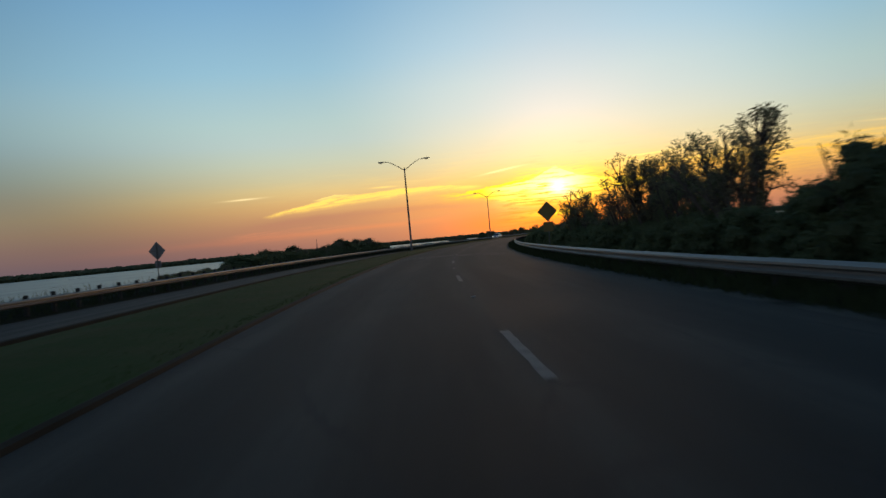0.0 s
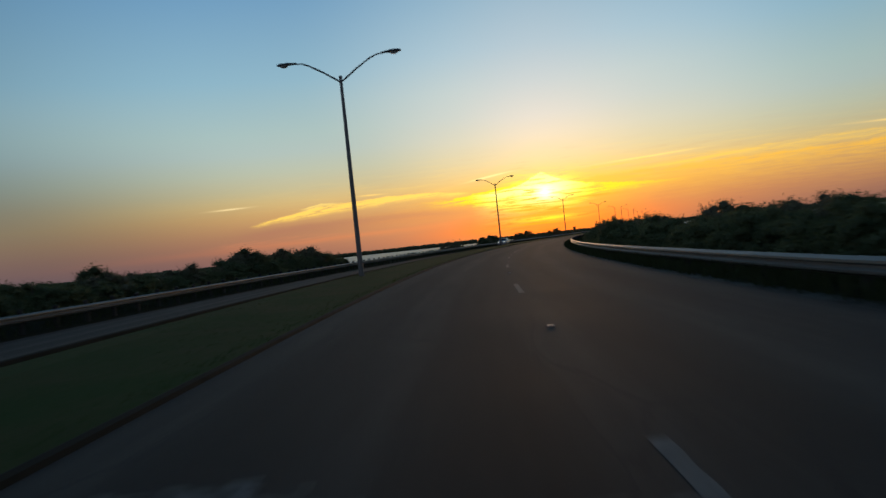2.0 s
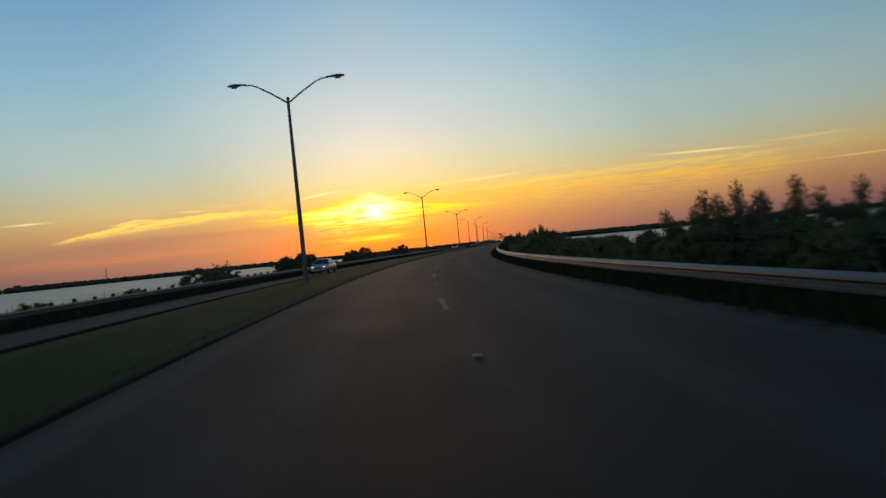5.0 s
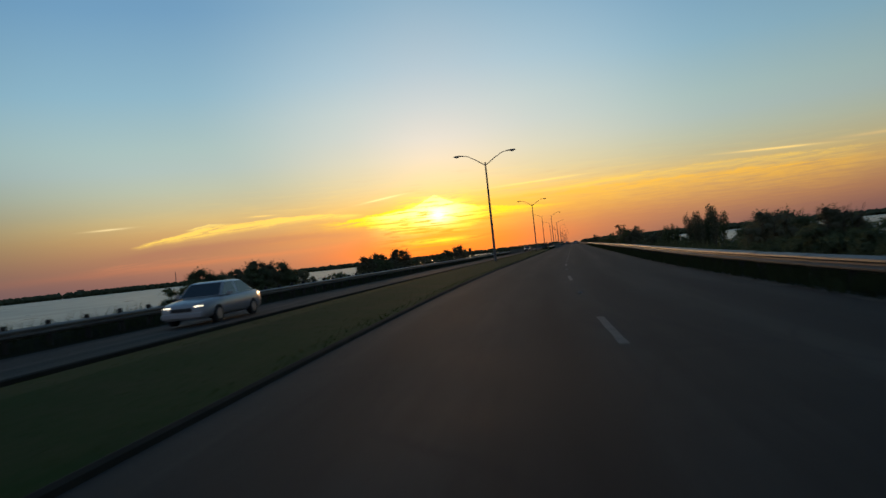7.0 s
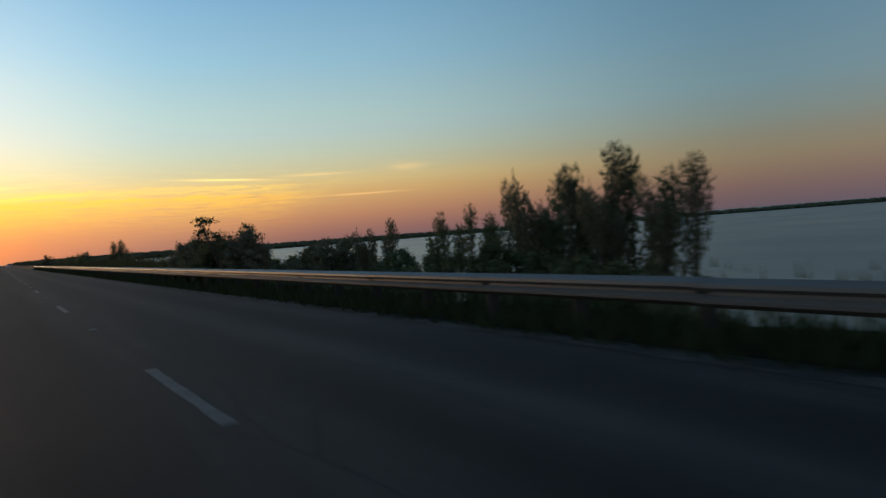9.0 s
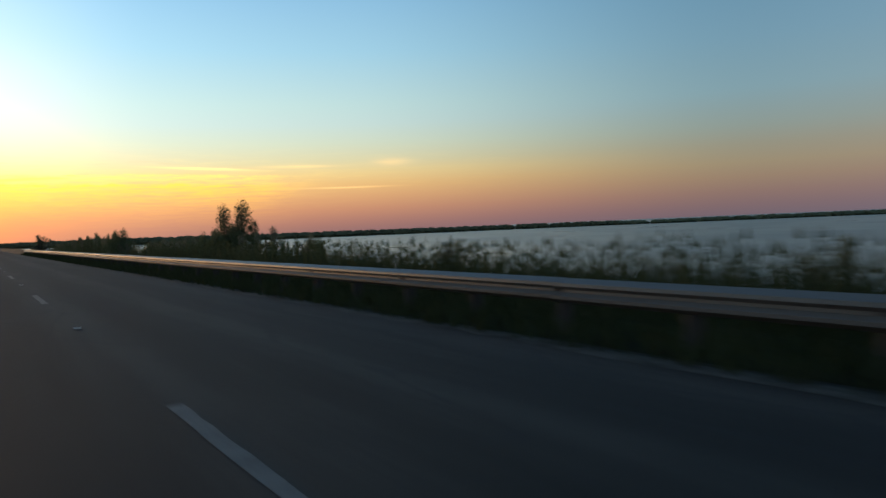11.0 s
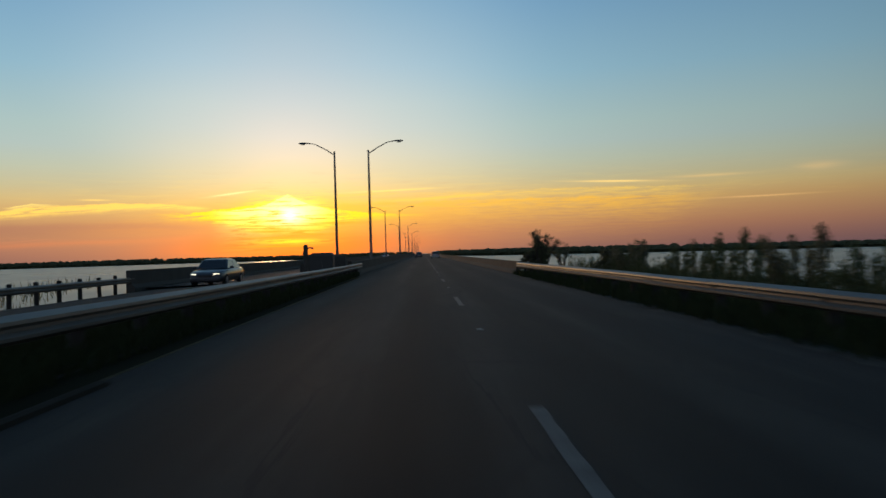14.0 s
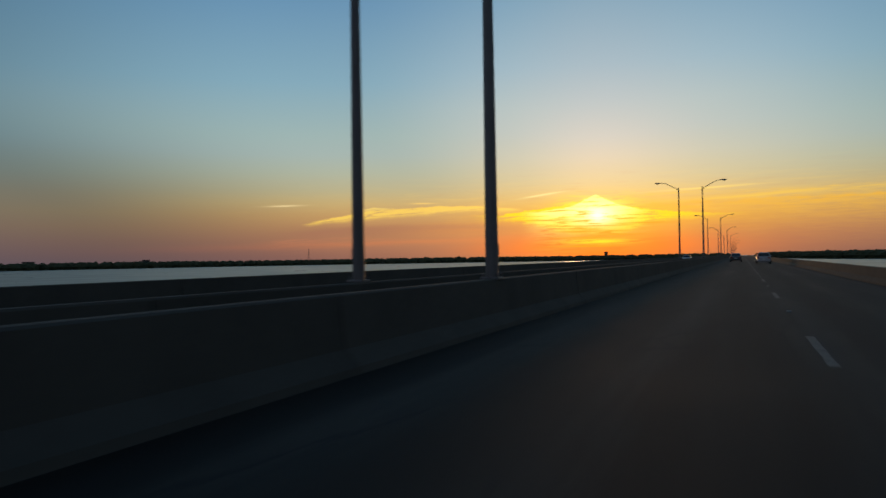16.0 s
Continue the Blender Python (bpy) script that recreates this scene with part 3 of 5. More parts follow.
def guardrail(label, y0, y1, off, top, side, proud, flare=None, rise=None):
    """A rail along the road; side 1 faces traffic on its left, -1 on its right."""
    rail = thing("guardrail", label, "guardrail", kind="structure")
    rnd = random.Random(int(y1 + off * 10))
    ys = stations(y0, y1, BEAM_LEN)
    for i, y in enumerate(ys[:-1]):
        o0, o1 = [off + (flare(v) if flare else 0.0) for v in (y, ys[i + 1])]
        a, b = place(y, o0), place(ys[i + 1], o1)
        turn = math.degrees(math.atan2(-(b.x - a.x), b.y - a.y))
        dip = rnd.uniform(-0.004, 0.004) + (rise(y) if rise else 0.0)
        if side > 0:
            shared("beam", BEAM, rail, pose(a.x, a.y, top + dip, 0, 0, turn))
        else:
            shared("beam", BEAM, rail, pose(b.x, b.y, top + dip, 0, 0, turn + 180))
        for f in (0.0, 0.5):
            p = a.lerp(b, f)
            n = Vector((b.y - a.y, -(b.x - a.x), 0)).normalized() * side
            q = p + n * 0.13
            shared("post", POST, rail, pose(q.x, q.y, top + dip + proud + rnd.uniform(-0.03, 0.03), rnd.uniform(-2, 2), rnd.uniform(-2, 2), rnd.uniform(0, 360)))
    return rail


guardrail("long galvanised W-beam guardrail on round timber posts beside the shrubs", -40.0, BRIDGE + 0.15, 4.85, 0.40, 1, -0.03, lambda y: -0.28 * min(1.0, max(0.0, (y - 373) / 10)), lambda y: 0.14 * min(1.0, max(0.0, (y - 185) / 50)))
guardrail("galvanised W-beam guardrail on timber posts beside the oncoming lanes", -60.0, BRIDGE - 2, -17.0, 0.34, -1, 0.16)
guardrail("short galvanised W-beam guardrail leading to the bridge parapet", 345.0, BRIDGE + 2.2, -4.62, 0.72, -1, -0.02, lambda y: -0.6 * max(0.0, (372 - y) / 27) ** 1.3)

# ---------------------------------------------------------------- bridge parapets


def parapet(label, off, foot, height, side, first, count, panel=12.0):
    """A sloped concrete barrier in panels; side 1: its sloped face looks to -x."""
    prof = [(0.0, 0.0), (0.02, 0.08), (0.20, 0.26), (0.26, height - 0.02), (0.29, height), (0.46, height), (0.48, height - 0.03), (0.50, -0.5), (0.0, -0.5)]
    bm = bmesh.new()
    k = len(prof)
    ends = [[bm.verts.new((x * side, y, z)) for x, z in prof] for y in (0.012, panel - 0.012)]
    for i in range(k):
        bm.faces.new((ends[0][i], ends[0][(i + 1) % k], ends[1][(i + 1) % k], ends[1][i]))
    for e in ends:
        bm.faces.new(e)
    bmesh.ops.recalc_face_normals(bm, faces=bm.faces)
    me = bpy.data.meshes.new("parapet_panel")
    bm.to_mesh(me)
    bm.free()
    me.materials.append(CONCRETE)
    wall = thing("parapet", label, "bridge parapet", kind="structure")
    for i in range(count):
        shared("parapet_panel", me, wall, pose(line_x(400) + off, first + panel * i, foot))
    return wall


parapet("weathered concrete bridge parapet with a sloped face", 4.35, -0.15, 0.72, 1, BRIDGE + 0.2, 69)
parapet("weathered concrete bridge parapet below the street lamps", -4.72, 0.0, 0.86, -1, BRIDGE + 0.2, 69)
parapet("inner concrete parapet of the oncoming bridge", -8.18, -0.10, 0.90, 1, BRIDGE + 0.2, 69)
parapet("outer concrete parapet of the oncoming bridge", -16.7, -0.28, 1.02, -1, BRIDGE - 1.5, 69)

def end_wall():
    """A low cross wall that closes the gap between the two bridges."""
    bm = bmesh.new()
    prof = [(-0.20, -1.2), (-0.20, 1.14), (-0.16, 1.19), (0.16, 1.19), (0.20, 1.14), (0.20, -1.2)]
    ends = [[bm.verts.new((x, y, z)) for y, z in prof] for x in (-6.55, -4.36)]
    for i in range(6):
        bm.faces.new((ends[0][i], ends[0][(i + 1) % 6], ends[1][(i + 1) % 6], ends[1][i]))
    for e in ends:
        bm.faces.new(e)
    wall = thing("end_wall", "weathered concrete cross wall between the two bridges", "wall", kind="structure", at=(0, BRIDGE - 0.4, 0))
    part("wall", bm, CONCRETE, wall)


end_wall()

# ---------------------------------------------------------------- road markings


def markings():
    dash = bpy.data.meshes.new("lane_dash")
    rnd = random.Random(8)
    verts, faces = [], []
    for j in range(13):                      # ragged worn edges
        y = -1.525 + 3.05 * j / 12
        verts += [(-0.055 + rnd.uniform(-0.008, 0.008), y, 0), (0.055 + rnd.uniform(-0.008, 0.008), y, 0)]
    faces = [(2 * j, 2 * j + 1, 2 * j + 3, 2 * j + 2) for j in range(12)]
    dash.from_pydata(verts, [], faces)
    dash.materials.append(PAINT_WHITE)
    bm = bmesh.new()
    box(bm, (0.10, 0.09, 0.018), (0, 0, 0.009), None, 0.008)
    stud = bpy.data.meshes.new("road_stud")
    bm.to_mesh(stud)
    bm.free()
    stud.materials.append(REFLECT)
    lane = thing("lane_line", "broken white lane line with reflective studs", "lane line", kind="structure")
    knots = ((0, 40.4), (1, 53.1), (2, 66.8), (3, 79.8), (4, 94.2), (5, 106.0), (6, 118.0), (7, 132.2), (8, 146.4), (10, 176.4), (11, 188.0), (12, 202.0), (13, 216.9), (17, 271.4), (18, 286.0), (21, 326.8), (23, 354.8), (24, 368.1), (27, 406.6), (40, 575.0))
    studs = [float(v) for v in np.interp(np.arange(0, 40.5, 0.5), *zip(*knots))]
    studs = [40.3 - 6.15 * i for i in (8, 7, 6, 5, 4, 3, 2, 1)] + studs
    for i, y in enumerate(studs):
        p = place(y, 0, 0.004)
        if i % 2 == 0:
            shared("road_stud", stud, lane, pose(p.x, p.y, p.z, 0, 0, heading(y)))
        else:
            shared("lane_dash", dash, lane, pose(p.x, p.y, p.z, 0, 0, heading(y)))


markings()


def road_margin():
    """Blown sand and grit along the foot of the verge, with a torn inner edge."""
    verts, faces = [], []
    ys = [15 + 0.5 * i for i in range(738)]
    for y in ys:
        torn = 0.20 * noise.noise(Vector((y * 0.31, 0.0, 5.0))) + 0.11 * noise.noise(Vector((y * 1.7, 2.0, 5.0)))
        for o in (4.0 + torn, 4.12 + 0.8 * torn, 4.34 + 0.8 * torn):
            verts.append(place(y, o, road_z(o) + (0.003 if o < 4.1 else 0.010)))
    for i in range(len(ys) - 1):
        a = 3 * i
        faces += [(a, a + 1, a + 4, a + 3), (a + 1, a + 2, a + 5, a + 4)]
    tagged(mesh_object("road_margin", verts, faces, EDGE_SAND), "thin ragged strip of pale grit along the verge", "road edge", kind="structure")


road_margin()
# pale worn patches across the bend
WORN = material("worn_pale_asphalt", (0.095, 0.088, 0.080), 0.85, 0, 0.9, 1.5, 16.0, 0.3, (0.021, 0.0205, 0.020))


def road_patch(y, off, length, width, seed):
    """A smear of worn flakes, thick in the middle and thin at its rim, drawn out across the lane."""
    g = random.Random(seed)
    p = place(y, off, road_z(off) + 0.004)
    verts, faces = [], []
    for i in range(150):
        cx, cy = g.gauss(0, 0.30) * width, g.gauss(0, 0.26) * length
        rx, ry = g.uniform(0.04, 0.20), g.uniform(0.02, 0.08)
        k = len(verts)
        for j in range(6):
            t, q = math.pi * j / 3 + g.uniform(-0.3, 0.3), g.uniform(0.6, 1.2)
            verts.append((cx + rx * q * math.cos(t), cy + ry * q * math.sin(t), 0.00003 * i))
        faces.append(tuple(range(k, k + 6)))
    ob = mesh_object("road_patch", verts, faces, WORN)
    tilt = math.degrees(math.atan(0.035)) if off > 0 else 0.0
    ob.matrix_basis = pose(p.x, p.y, p.z, 0, tilt, heading(y))
    tagged(ob, "pale worn smear in the dark asphalt", "road patch", kind="structure")


for i, (y, off, length, width) in enumerate(((71.6, -2.4, 1.3, 1.6), (71.3, -1.0, 0.9, 1.1), (72.6, 0.9, 0.7, 1.5), (70.6, 0.6, 1.2, 1.3), (69.4, 2.5, 1.6, 1.5), (72.6, 2.3, 0.8, 1.2), (74.2, -2.7, 0.7, 1.3), (73.6, -0.8, 0.6, 1.2))):
    road_patch(y, off, length, width, i)

# ---------------------------------------------------------------- street lamps


def lamp_arm(parent, reach, rise, direction):
    """One bracket arm with its cobra-head luminaire; direction +1 to +x."""
    bm = bmesh.new()
    d = direction
    pts = [(0.06 * d, 0, -0.08), (reach * 0.30 * d, 0, rise * 0.44), (reach * 0.56 * d, 0, rise * 0.86), (reach * 0.68 * d, 0, rise * 0.985), (reach * 0.80 * d, 0, rise)]
    tube(bm, pts, [0.045, 0.042, 0.038, 0.034, 0.032], 8)
    arm = part("arm", bm, POLE, parent)
    bm = bmesh.new()
    secs = [(0.76, 0.045, 0.045), (0.82, 0.075, 0.06), (0.92, 0.15, 0.095), (1.02, 0.17, 0.10), (1.09, 0.12, 0.08), (1.12, 0.04, 0.03)]
    rings = []
    for f, w, h in secs:
        x = reach * f * d
        rings.append([bm.verts.new((x, w * math.cos(t), rise + 0.02 + h * (math.sin(t) if math.sin(t) > 0 else 0.45 * math.sin(t)))) for t in [2 * math.pi * k / 10 for k in range(10)]])
    for a, b in zip(rings, rings[1:]):
        for k in range(10):
            bm.faces.new((a[k], a[(k + 1) % 10], b[(k + 1) % 10], b[k]))
    bm.faces.new(rings[0])
    bm.faces.new(rings[-1])
    part("luminaire", bm, POLE, arm)
    bm = bmesh.new()
    bmesh.ops.create_uvsphere(bm, u_segments=10, v_segments=6, radius=1.0)
    bmesh.ops.transform(bm, matrix=Matrix.Translation((reach * 0.99 * d, 0, rise - 0.02)) @ Matrix.Diagonal((0.20, 0.12, 0.09, 1)), verts=bm.verts)
    part("lens", bm, LENS, arm, "prismatic glass lens")


def street_lamp(label, height, arms, group):
    """A tapered pole whose arms meet at the given height. arms: (direction, reach, rise)."""
    lamp = thing("street_lamp", label, "street lamp", group)
    bm = bmesh.new()
    tube(bm, [(0, 0, 0), (0, 0, height * 0.5), (0, 0, height + 0.12)], [0.125, 0.10, 0.07], 12)
    part("pole", bm, POLE, lamp)
    bm = bmesh.new()
    box(bm, (0.36, 0.36, 0.05), (0, 0, 0.025), None, 0.01)
    for a in (-0.13, 0.13):
        for b in (-0.13, 0.13):
            tube(bm, [(a, b, 0.04), (a, b, 0.11)], [0.018, 0.018], 6)
    part("base_plate", bm, POLE, lamp)
    bm = bmesh.new()
    tube(bm, [(0, 0, height + 0.10), (0, 0, height + 0.16), (0, 0, height + 0.20)], [0.085, 0.08, 0.02], 10)
    part("pole_cap", bm, POLE, lamp)
    bm = bmesh.new()
    box(bm, (0.02, 0.11, 0.22), (0.115, 0, 0.55), None, 0.005)
    part("hand_hole_cover", bm, POLE, lamp)
    for d, reach, rise in arms:
        holder = lamp
        before = set(bpy.data.objects)
        lamp_arm(holder, reach, rise, d)
        for ob in set(bpy.data.objects) - before:
            if ob.parent == lamp:
                ob.location.z = height
    return lamp


twin = street_lamp("tall grey twin-arm street lamp standing in the grass median", 9.30, ((1, 2.65, 0.98), (-1, 2.65, 0.98)), "median street lamps")
p = place(102.0, -6.8, 0.06)
twin.matrix_basis = pose(p.x, p.y, p.z, 0, 0, heading(102.0))
for y, o in ((174.1, -6.5), (250.9, -6.75), (327.1, -6.7)):
    p = place(y, o, 0.0)
    copy_thing(twin, pose(p.x, p.y, p.z, 0, 0, heading(y)))
single = street_lamp("tall single-arm street lamp on the bridge parapet", 8.85, ((1, 2.6, 0.86),), "bridge street lamps")
for i, y in enumerate([402.25 + 82.0 * k for k in range(9)]):
    if i == 0:
        single.matrix_basis = pose(-4.22, y, 0.84)
    else:
        copy_thing(single, pose(-4.40, y, 0.84))
    copy_thing(single, pose(-7.02 if i == 0 else -7.25, y, 0.80, 0, 0, 180))

# ---------------------------------------------------------------- shrubs and trees


ICO = [(0, 0, -1), (0.72, -0.53, -0.45), (-0.28, -0.85, -0.45), (-0.89, 0, -0.45), (-0.28, 0.85, -0.45), (0.72, 0.53, -0.45),
       (0.28, -0.85, 0.45), (-0.72, -0.53, 0.45), (-0.72, 0.53, 0.45), (0.28, 0.85, 0.45), (0.89, 0, 0.45), (0, 0, 1)]
ICO_FACES = [(0, 2, 1), (0, 3, 2), (0, 4, 3), (0, 5, 4), (0, 1, 5), (1, 2, 6), (2, 3, 7), (3, 4, 8), (4, 5, 9), (5, 1, 10),
             (6, 2, 7), (7, 3, 8), (8, 4, 9), (9, 5, 10), (10, 1, 6), (11, 6, 7), (11, 7, 8), (11, 8, 9), (11, 9, 10), (11, 10, 6)]


def leaf_cloud(rnd, clumps, total, size, flat, core, upward=0.0, slim=0.48):
    """Pointed leaves scattered round clumps (x, y, z, radius), each with a knotted inner mass; upward: how far they stand on end."""
    verts, faces = [], []
    area = sum(c[3] ** 2 for c in clumps)
    for cx, cy, cz, r in clumps:
        mid_c = Vector((cx, cy, cz))
        if core:
            k = len(verts)
            verts += [mid_c + Vector((x, y, z * flat)) * r * core * rnd.uniform(0.7, 1.2) for x, y, z in ICO]
            faces += [tuple(k + i for i in f) for f in ICO_FACES]
        for _ in range(int(total * r * r / area) + 1):
            d = Vector((rnd.gauss(0, 1), rnd.gauss(0, 1), rnd.gauss(0, 1)))
            d.normalize()
            q = r * (rnd.uniform(0.45, 1.0) + max(0.0, rnd.gauss(0, 0.16)) if core else rnd.random() ** 0.42 + max(0.0, rnd.gauss(0, 0.12)))
            c = mid_c + Vector((d.x * q, d.y * q, d.z * q * flat))
            a = (Vector((rnd.gauss(0, 1), rnd.gauss(0, 1), rnd.gauss(0, 0.8))) + d * 0.5 + Vector((0, 0, upward))).normalized()
            b = a.cross(Vector((rnd.gauss(0, 1), rnd.gauss(0, 1), rnd.gauss(0, 1)))).normalized()
            s = size * rnd.uniform(0.6, 1.5)
            k = len(verts)
            verts += [c - a * s * 0.6 + b * s * slim, c + a * s * 1.4, c - a * s * 0.6 - b * s * slim]
            faces.append((k, k + 1, k + 2))
    return verts, faces


def shrub(name, label, style, height, seed, leaf):
    """A bush or small tree of about that height, its foot at the origin; gives it and its true height."""
    rnd = random.Random(seed)
    bush = thing(name, label, "shrub" if name == "shrub" else "tree")
    bm = bmesh.new()
    clumps = []
    h = height
    if style in ("upright", "plumes"):
        if style == "plumes":
            stems = [(-0.17, 0.02, 0.96, 1.5), (0.16, -0.03, 1.0, 1.45), (0.0, 0.06, 0.72, 1.2), (-0.31, 0.0, 0.58, 1.1), (0.34, 0.03, 0.56, 1.1), (0.27, 0.08, 0.76, 1.0)]
        else:
            stems = [(-0.28 + 0.14 * i + rnd.uniform(-0.05, 0.05), rnd.uniform(-0.14, 0.14), (0.78, 1.0, 0.86, 0.70, 0.92)[(i + seed) % 5], rnd.uniform(0.85, 1.15)) for i in range(5)]
        for x, y, f, fat in stems:
            x, y = x * h, y * h
            tube(bm, [(x * 0.4, y * 0.4, -0.2), (x * 0.85, y * 0.85, h * 0.3), (x * 1.05, y, h * f * 0.97)], [0.05, 0.035, 0.006], 6)
            for g in (0.22, 0.36, 0.50, 0.63, 0.75, 0.86):
                r = h * 0.078 * fat * (0.66 + 0.46 * g if g < 0.8 else 0.92)
                clumps.append((x * (0.5 + 0.58 * g) + rnd.uniform(-0.06, 0.06), y + rnd.uniform(-0.06, 0.06), h * f * g, r * rnd.uniform(0.85, 1.1)))
        for _ in range(12):
            clumps.append((rnd.uniform(-0.36, 0.36) * h, rnd.uniform(-0.2, 0.2) * h, rnd.uniform(0.04, 0.26) * h, rnd.uniform(0.07, 0.12) * h))
    else:
        limbs = {"round": 6, "airy": 10, "low": 8, "wind": 6}[style]
        spread = {"round": 0.42, "airy": 0.46, "low": 0.85, "wind": 0.62}[style]
        for i in range(limbs):
            t = 2 * math.pi * i / limbs + rnd.uniform(-0.3, 0.3)
            reach = spread * h * rnd.uniform(0.35, 1.0)
            lean = 0.12 * h if style == "wind" else 0.0
            tip = Vector((math.cos(t) * reach + lean, math.sin(t) * reach * 0.8, h * (rnd.uniform(0.55, 0.92) if i else 0.93)))
            midp = Vector((tip.x * 0.4 + rnd.uniform(-0.08, 0.08) * h, tip.y * 0.4, tip.z * 0.5))
            tube(bm, [(rnd.uniform(-0.05, 0.05), rnd.uniform(-0.05, 0.05), -0.3), tuple(midp), tuple(tip)], [0.022 * h, 0.014 * h, 0.004 * h], 5)
            if style in ("airy", "wind"):
                clumps.append((*tip, h * 0.06))
            for _ in range(8 if style == "airy" else 4):
                u = rnd.uniform(0.4, 1.0)
                q = midp.lerp(tip, u) + Vector((rnd.uniform(-1, 1), rnd.uniform(-1, 1), rnd.uniform(-0.6, 0.8))) * 0.12 * h
                tube(bm, [tuple(midp.lerp(tip, u * 0.7)), tuple(q)], [0.007 * h, 0.002 * h], 3)
                clumps.append((*q, h * (rnd.uniform(0.03, 0.075) if style == "airy" else rnd.uniform(0.05, 0.13))))
        if style in ("round", "low"):
            clumps = []
            for i in range(56):
                t, u = rnd.uniform(0, 2 * math.pi), math.sqrt((i + rnd.random()) / 56)
                roof = h * (0.30 + 0.60 * math.sqrt(max(0.0, 1 - u * u))) * (1 + 0.12 * math.sin(3 * t + seed) * u)
                z = roof * (rnd.uniform(0.80, 1.0) if i % 2 else rnd.uniform(0.08, 0.80))
                clumps.append((math.cos(t) * u * spread * h, math.sin(t) * u * spread * h * 0.85, z, h * rnd.uniform(0.11, 0.18)))
        elif style == "wind":
            for _ in range(26):
                t, u = rnd.uniform(0, 2 * math.pi), math.sqrt(rnd.random())
                z = rnd.uniform(0.06, 0.78) * h * (1.0 - 0.40 * u * u)
                clumps.append((math.cos(t) * u * spread * h * 0.95 + 0.10 * z, math.sin(t) * u * spread * h * 0.8, z, h * rnd.uniform(0.10, 0.19)))
    part("trunk", bm, BARK, bush)
    total = {"upright": 11000, "plumes": 13000, "airy": 4600, "round": 6200, "low": 5200, "wind": 5600}[style]
    size = {"upright": 0.064, "plumes": 0.066, "airy": 0.050, "round": 0.056, "low": 0.062, "wind": 0.058}[style]
    core = {"upright": 0.0, "plumes": 0.0, "airy": 0.0, "round": 0.58, "low": 0.58, "wind": 0.40}[style]
    tall = style in ("upright", "plumes")
    verts, faces = leaf_cloud(rnd, clumps, total, size, 1.8 if tall else 0.5 if style == "wind" else 0.75, core, 2.6 if tall else 0.0, 0.27 if tall else 0.36)
    mesh_object("crown", verts, faces, leaf, bush)
    top = sorted(v.z for v in verts)[int(len(verts) * 0.9995)]
    return bush, top


SHAPES = {}
for key, name, label, style, height, seed, leaf in (
    ("round", "shrub", "dense dark green roadside shrub", "round", 3.0, 11, LEAF_A),
    ("round2", "shrub", "rounded leafy coastal shrub", "round", 3.0, 12, LEAF_B),
    ("low", "shrub", "low spreading dark shrub on the bank", "low", 2.2, 13, LEAF_A),
    ("low2", "shrub", "low tangled green undergrowth", "low", 2.2, 14, LEAF_B),
    ("airy", "tree", "small tree with open airy foliage", "airy", 4.6, 15, LEAF_B),
    ("airy2", "tree", "slender small tree with ragged crown", "airy", 4.6, 16, LEAF_B),
    ("airy3", "tree", "straggling small tree with open crown", "airy", 4.6, 26, LEAF_A),
    ("upright", "shrub", "feathery upright shrub with plume-like stems", "upright", 3.6, 17, LEAF_B),
    ("upright2", "shrub", "feathery upright shrub with uneven plumes", "upright", 3.6, 18, LEAF_A),
    ("plumes", "shrub", "tall feathery shrub in two plumes by the water", "plumes", 3.6, 19, LEAF_A),
    ("wind", "tree", "wind-bent small tree with flat crown", "wind", 3.2, 23, LEAF_A)):
    SHAPES[key] = [*shrub(name, label, style, height, seed, leaf), False]


def bank_z(off):
    pts = GROUND
    for (a, za), (b, zb) in zip(pts, pts[1:]):
        if a <= off <= b:
            return za + (zb - za) * (off - a) / (b - a)
    return -3.0


def spot(key, y, off, top, wide, turn):
    """Where a plant stands so that its tip reaches the given height above the road."""
    z = bank_z(off) - 0.05
    k = (top - z) / SHAPES[key][1]
    p = place(y, off, z)
    return pose(p.x, p.y, p.z, 0, 0, turn) @ Matrix.Diagonal((k * wide, k * wide, k, 1))


def plant(key, y, off, top, wide=1.0, turn=0.0):
    m = spot(key, y, off, top, wide, turn)
    if not SHAPES[key][2]:
        SHAPES[key][0].matrix_basis = m
        SHAPES[key][2] = True
    else:
        own = SHAPES[key][0].scale
        copy_thing(SHAPES[key][0], m @ Matrix.Diagonal((1 / own.x, 1 / own.y, 1 / own.z, 1)))


def undergrowth(label, spots):
    """Tangled growth that cannot be told apart, as one object. spots: as for plant()."""
    verts, faces, n = [], [], 0
    for args in spots:
        crown = next(c for c in SHAPES[args[0]][0].children if c.name.startswith("crown")).data
        m = np.array(spot(*args))
        v = np.empty(len(crown.vertices) * 3)
        crown.vertices.foreach_get("co", v)
        v = v.reshape(-1, 3)
        f = np.empty(len(crown.polygons) * 3, dtype=np.int32)
        crown.loops.foreach_get("vertex_index", f)
        verts.append(v @ m[:3, :3].T + m[:3, 3])
        faces.append(f.reshape(-1, 3) + n)
        n += len(v)
    tagged(mesh_object("undergrowth", np.concatenate(verts).tolist(), np.concatenate(faces).tolist(), LEAF_A), label, "undergrowth", kind="stuff")


rnd = random.Random(77)
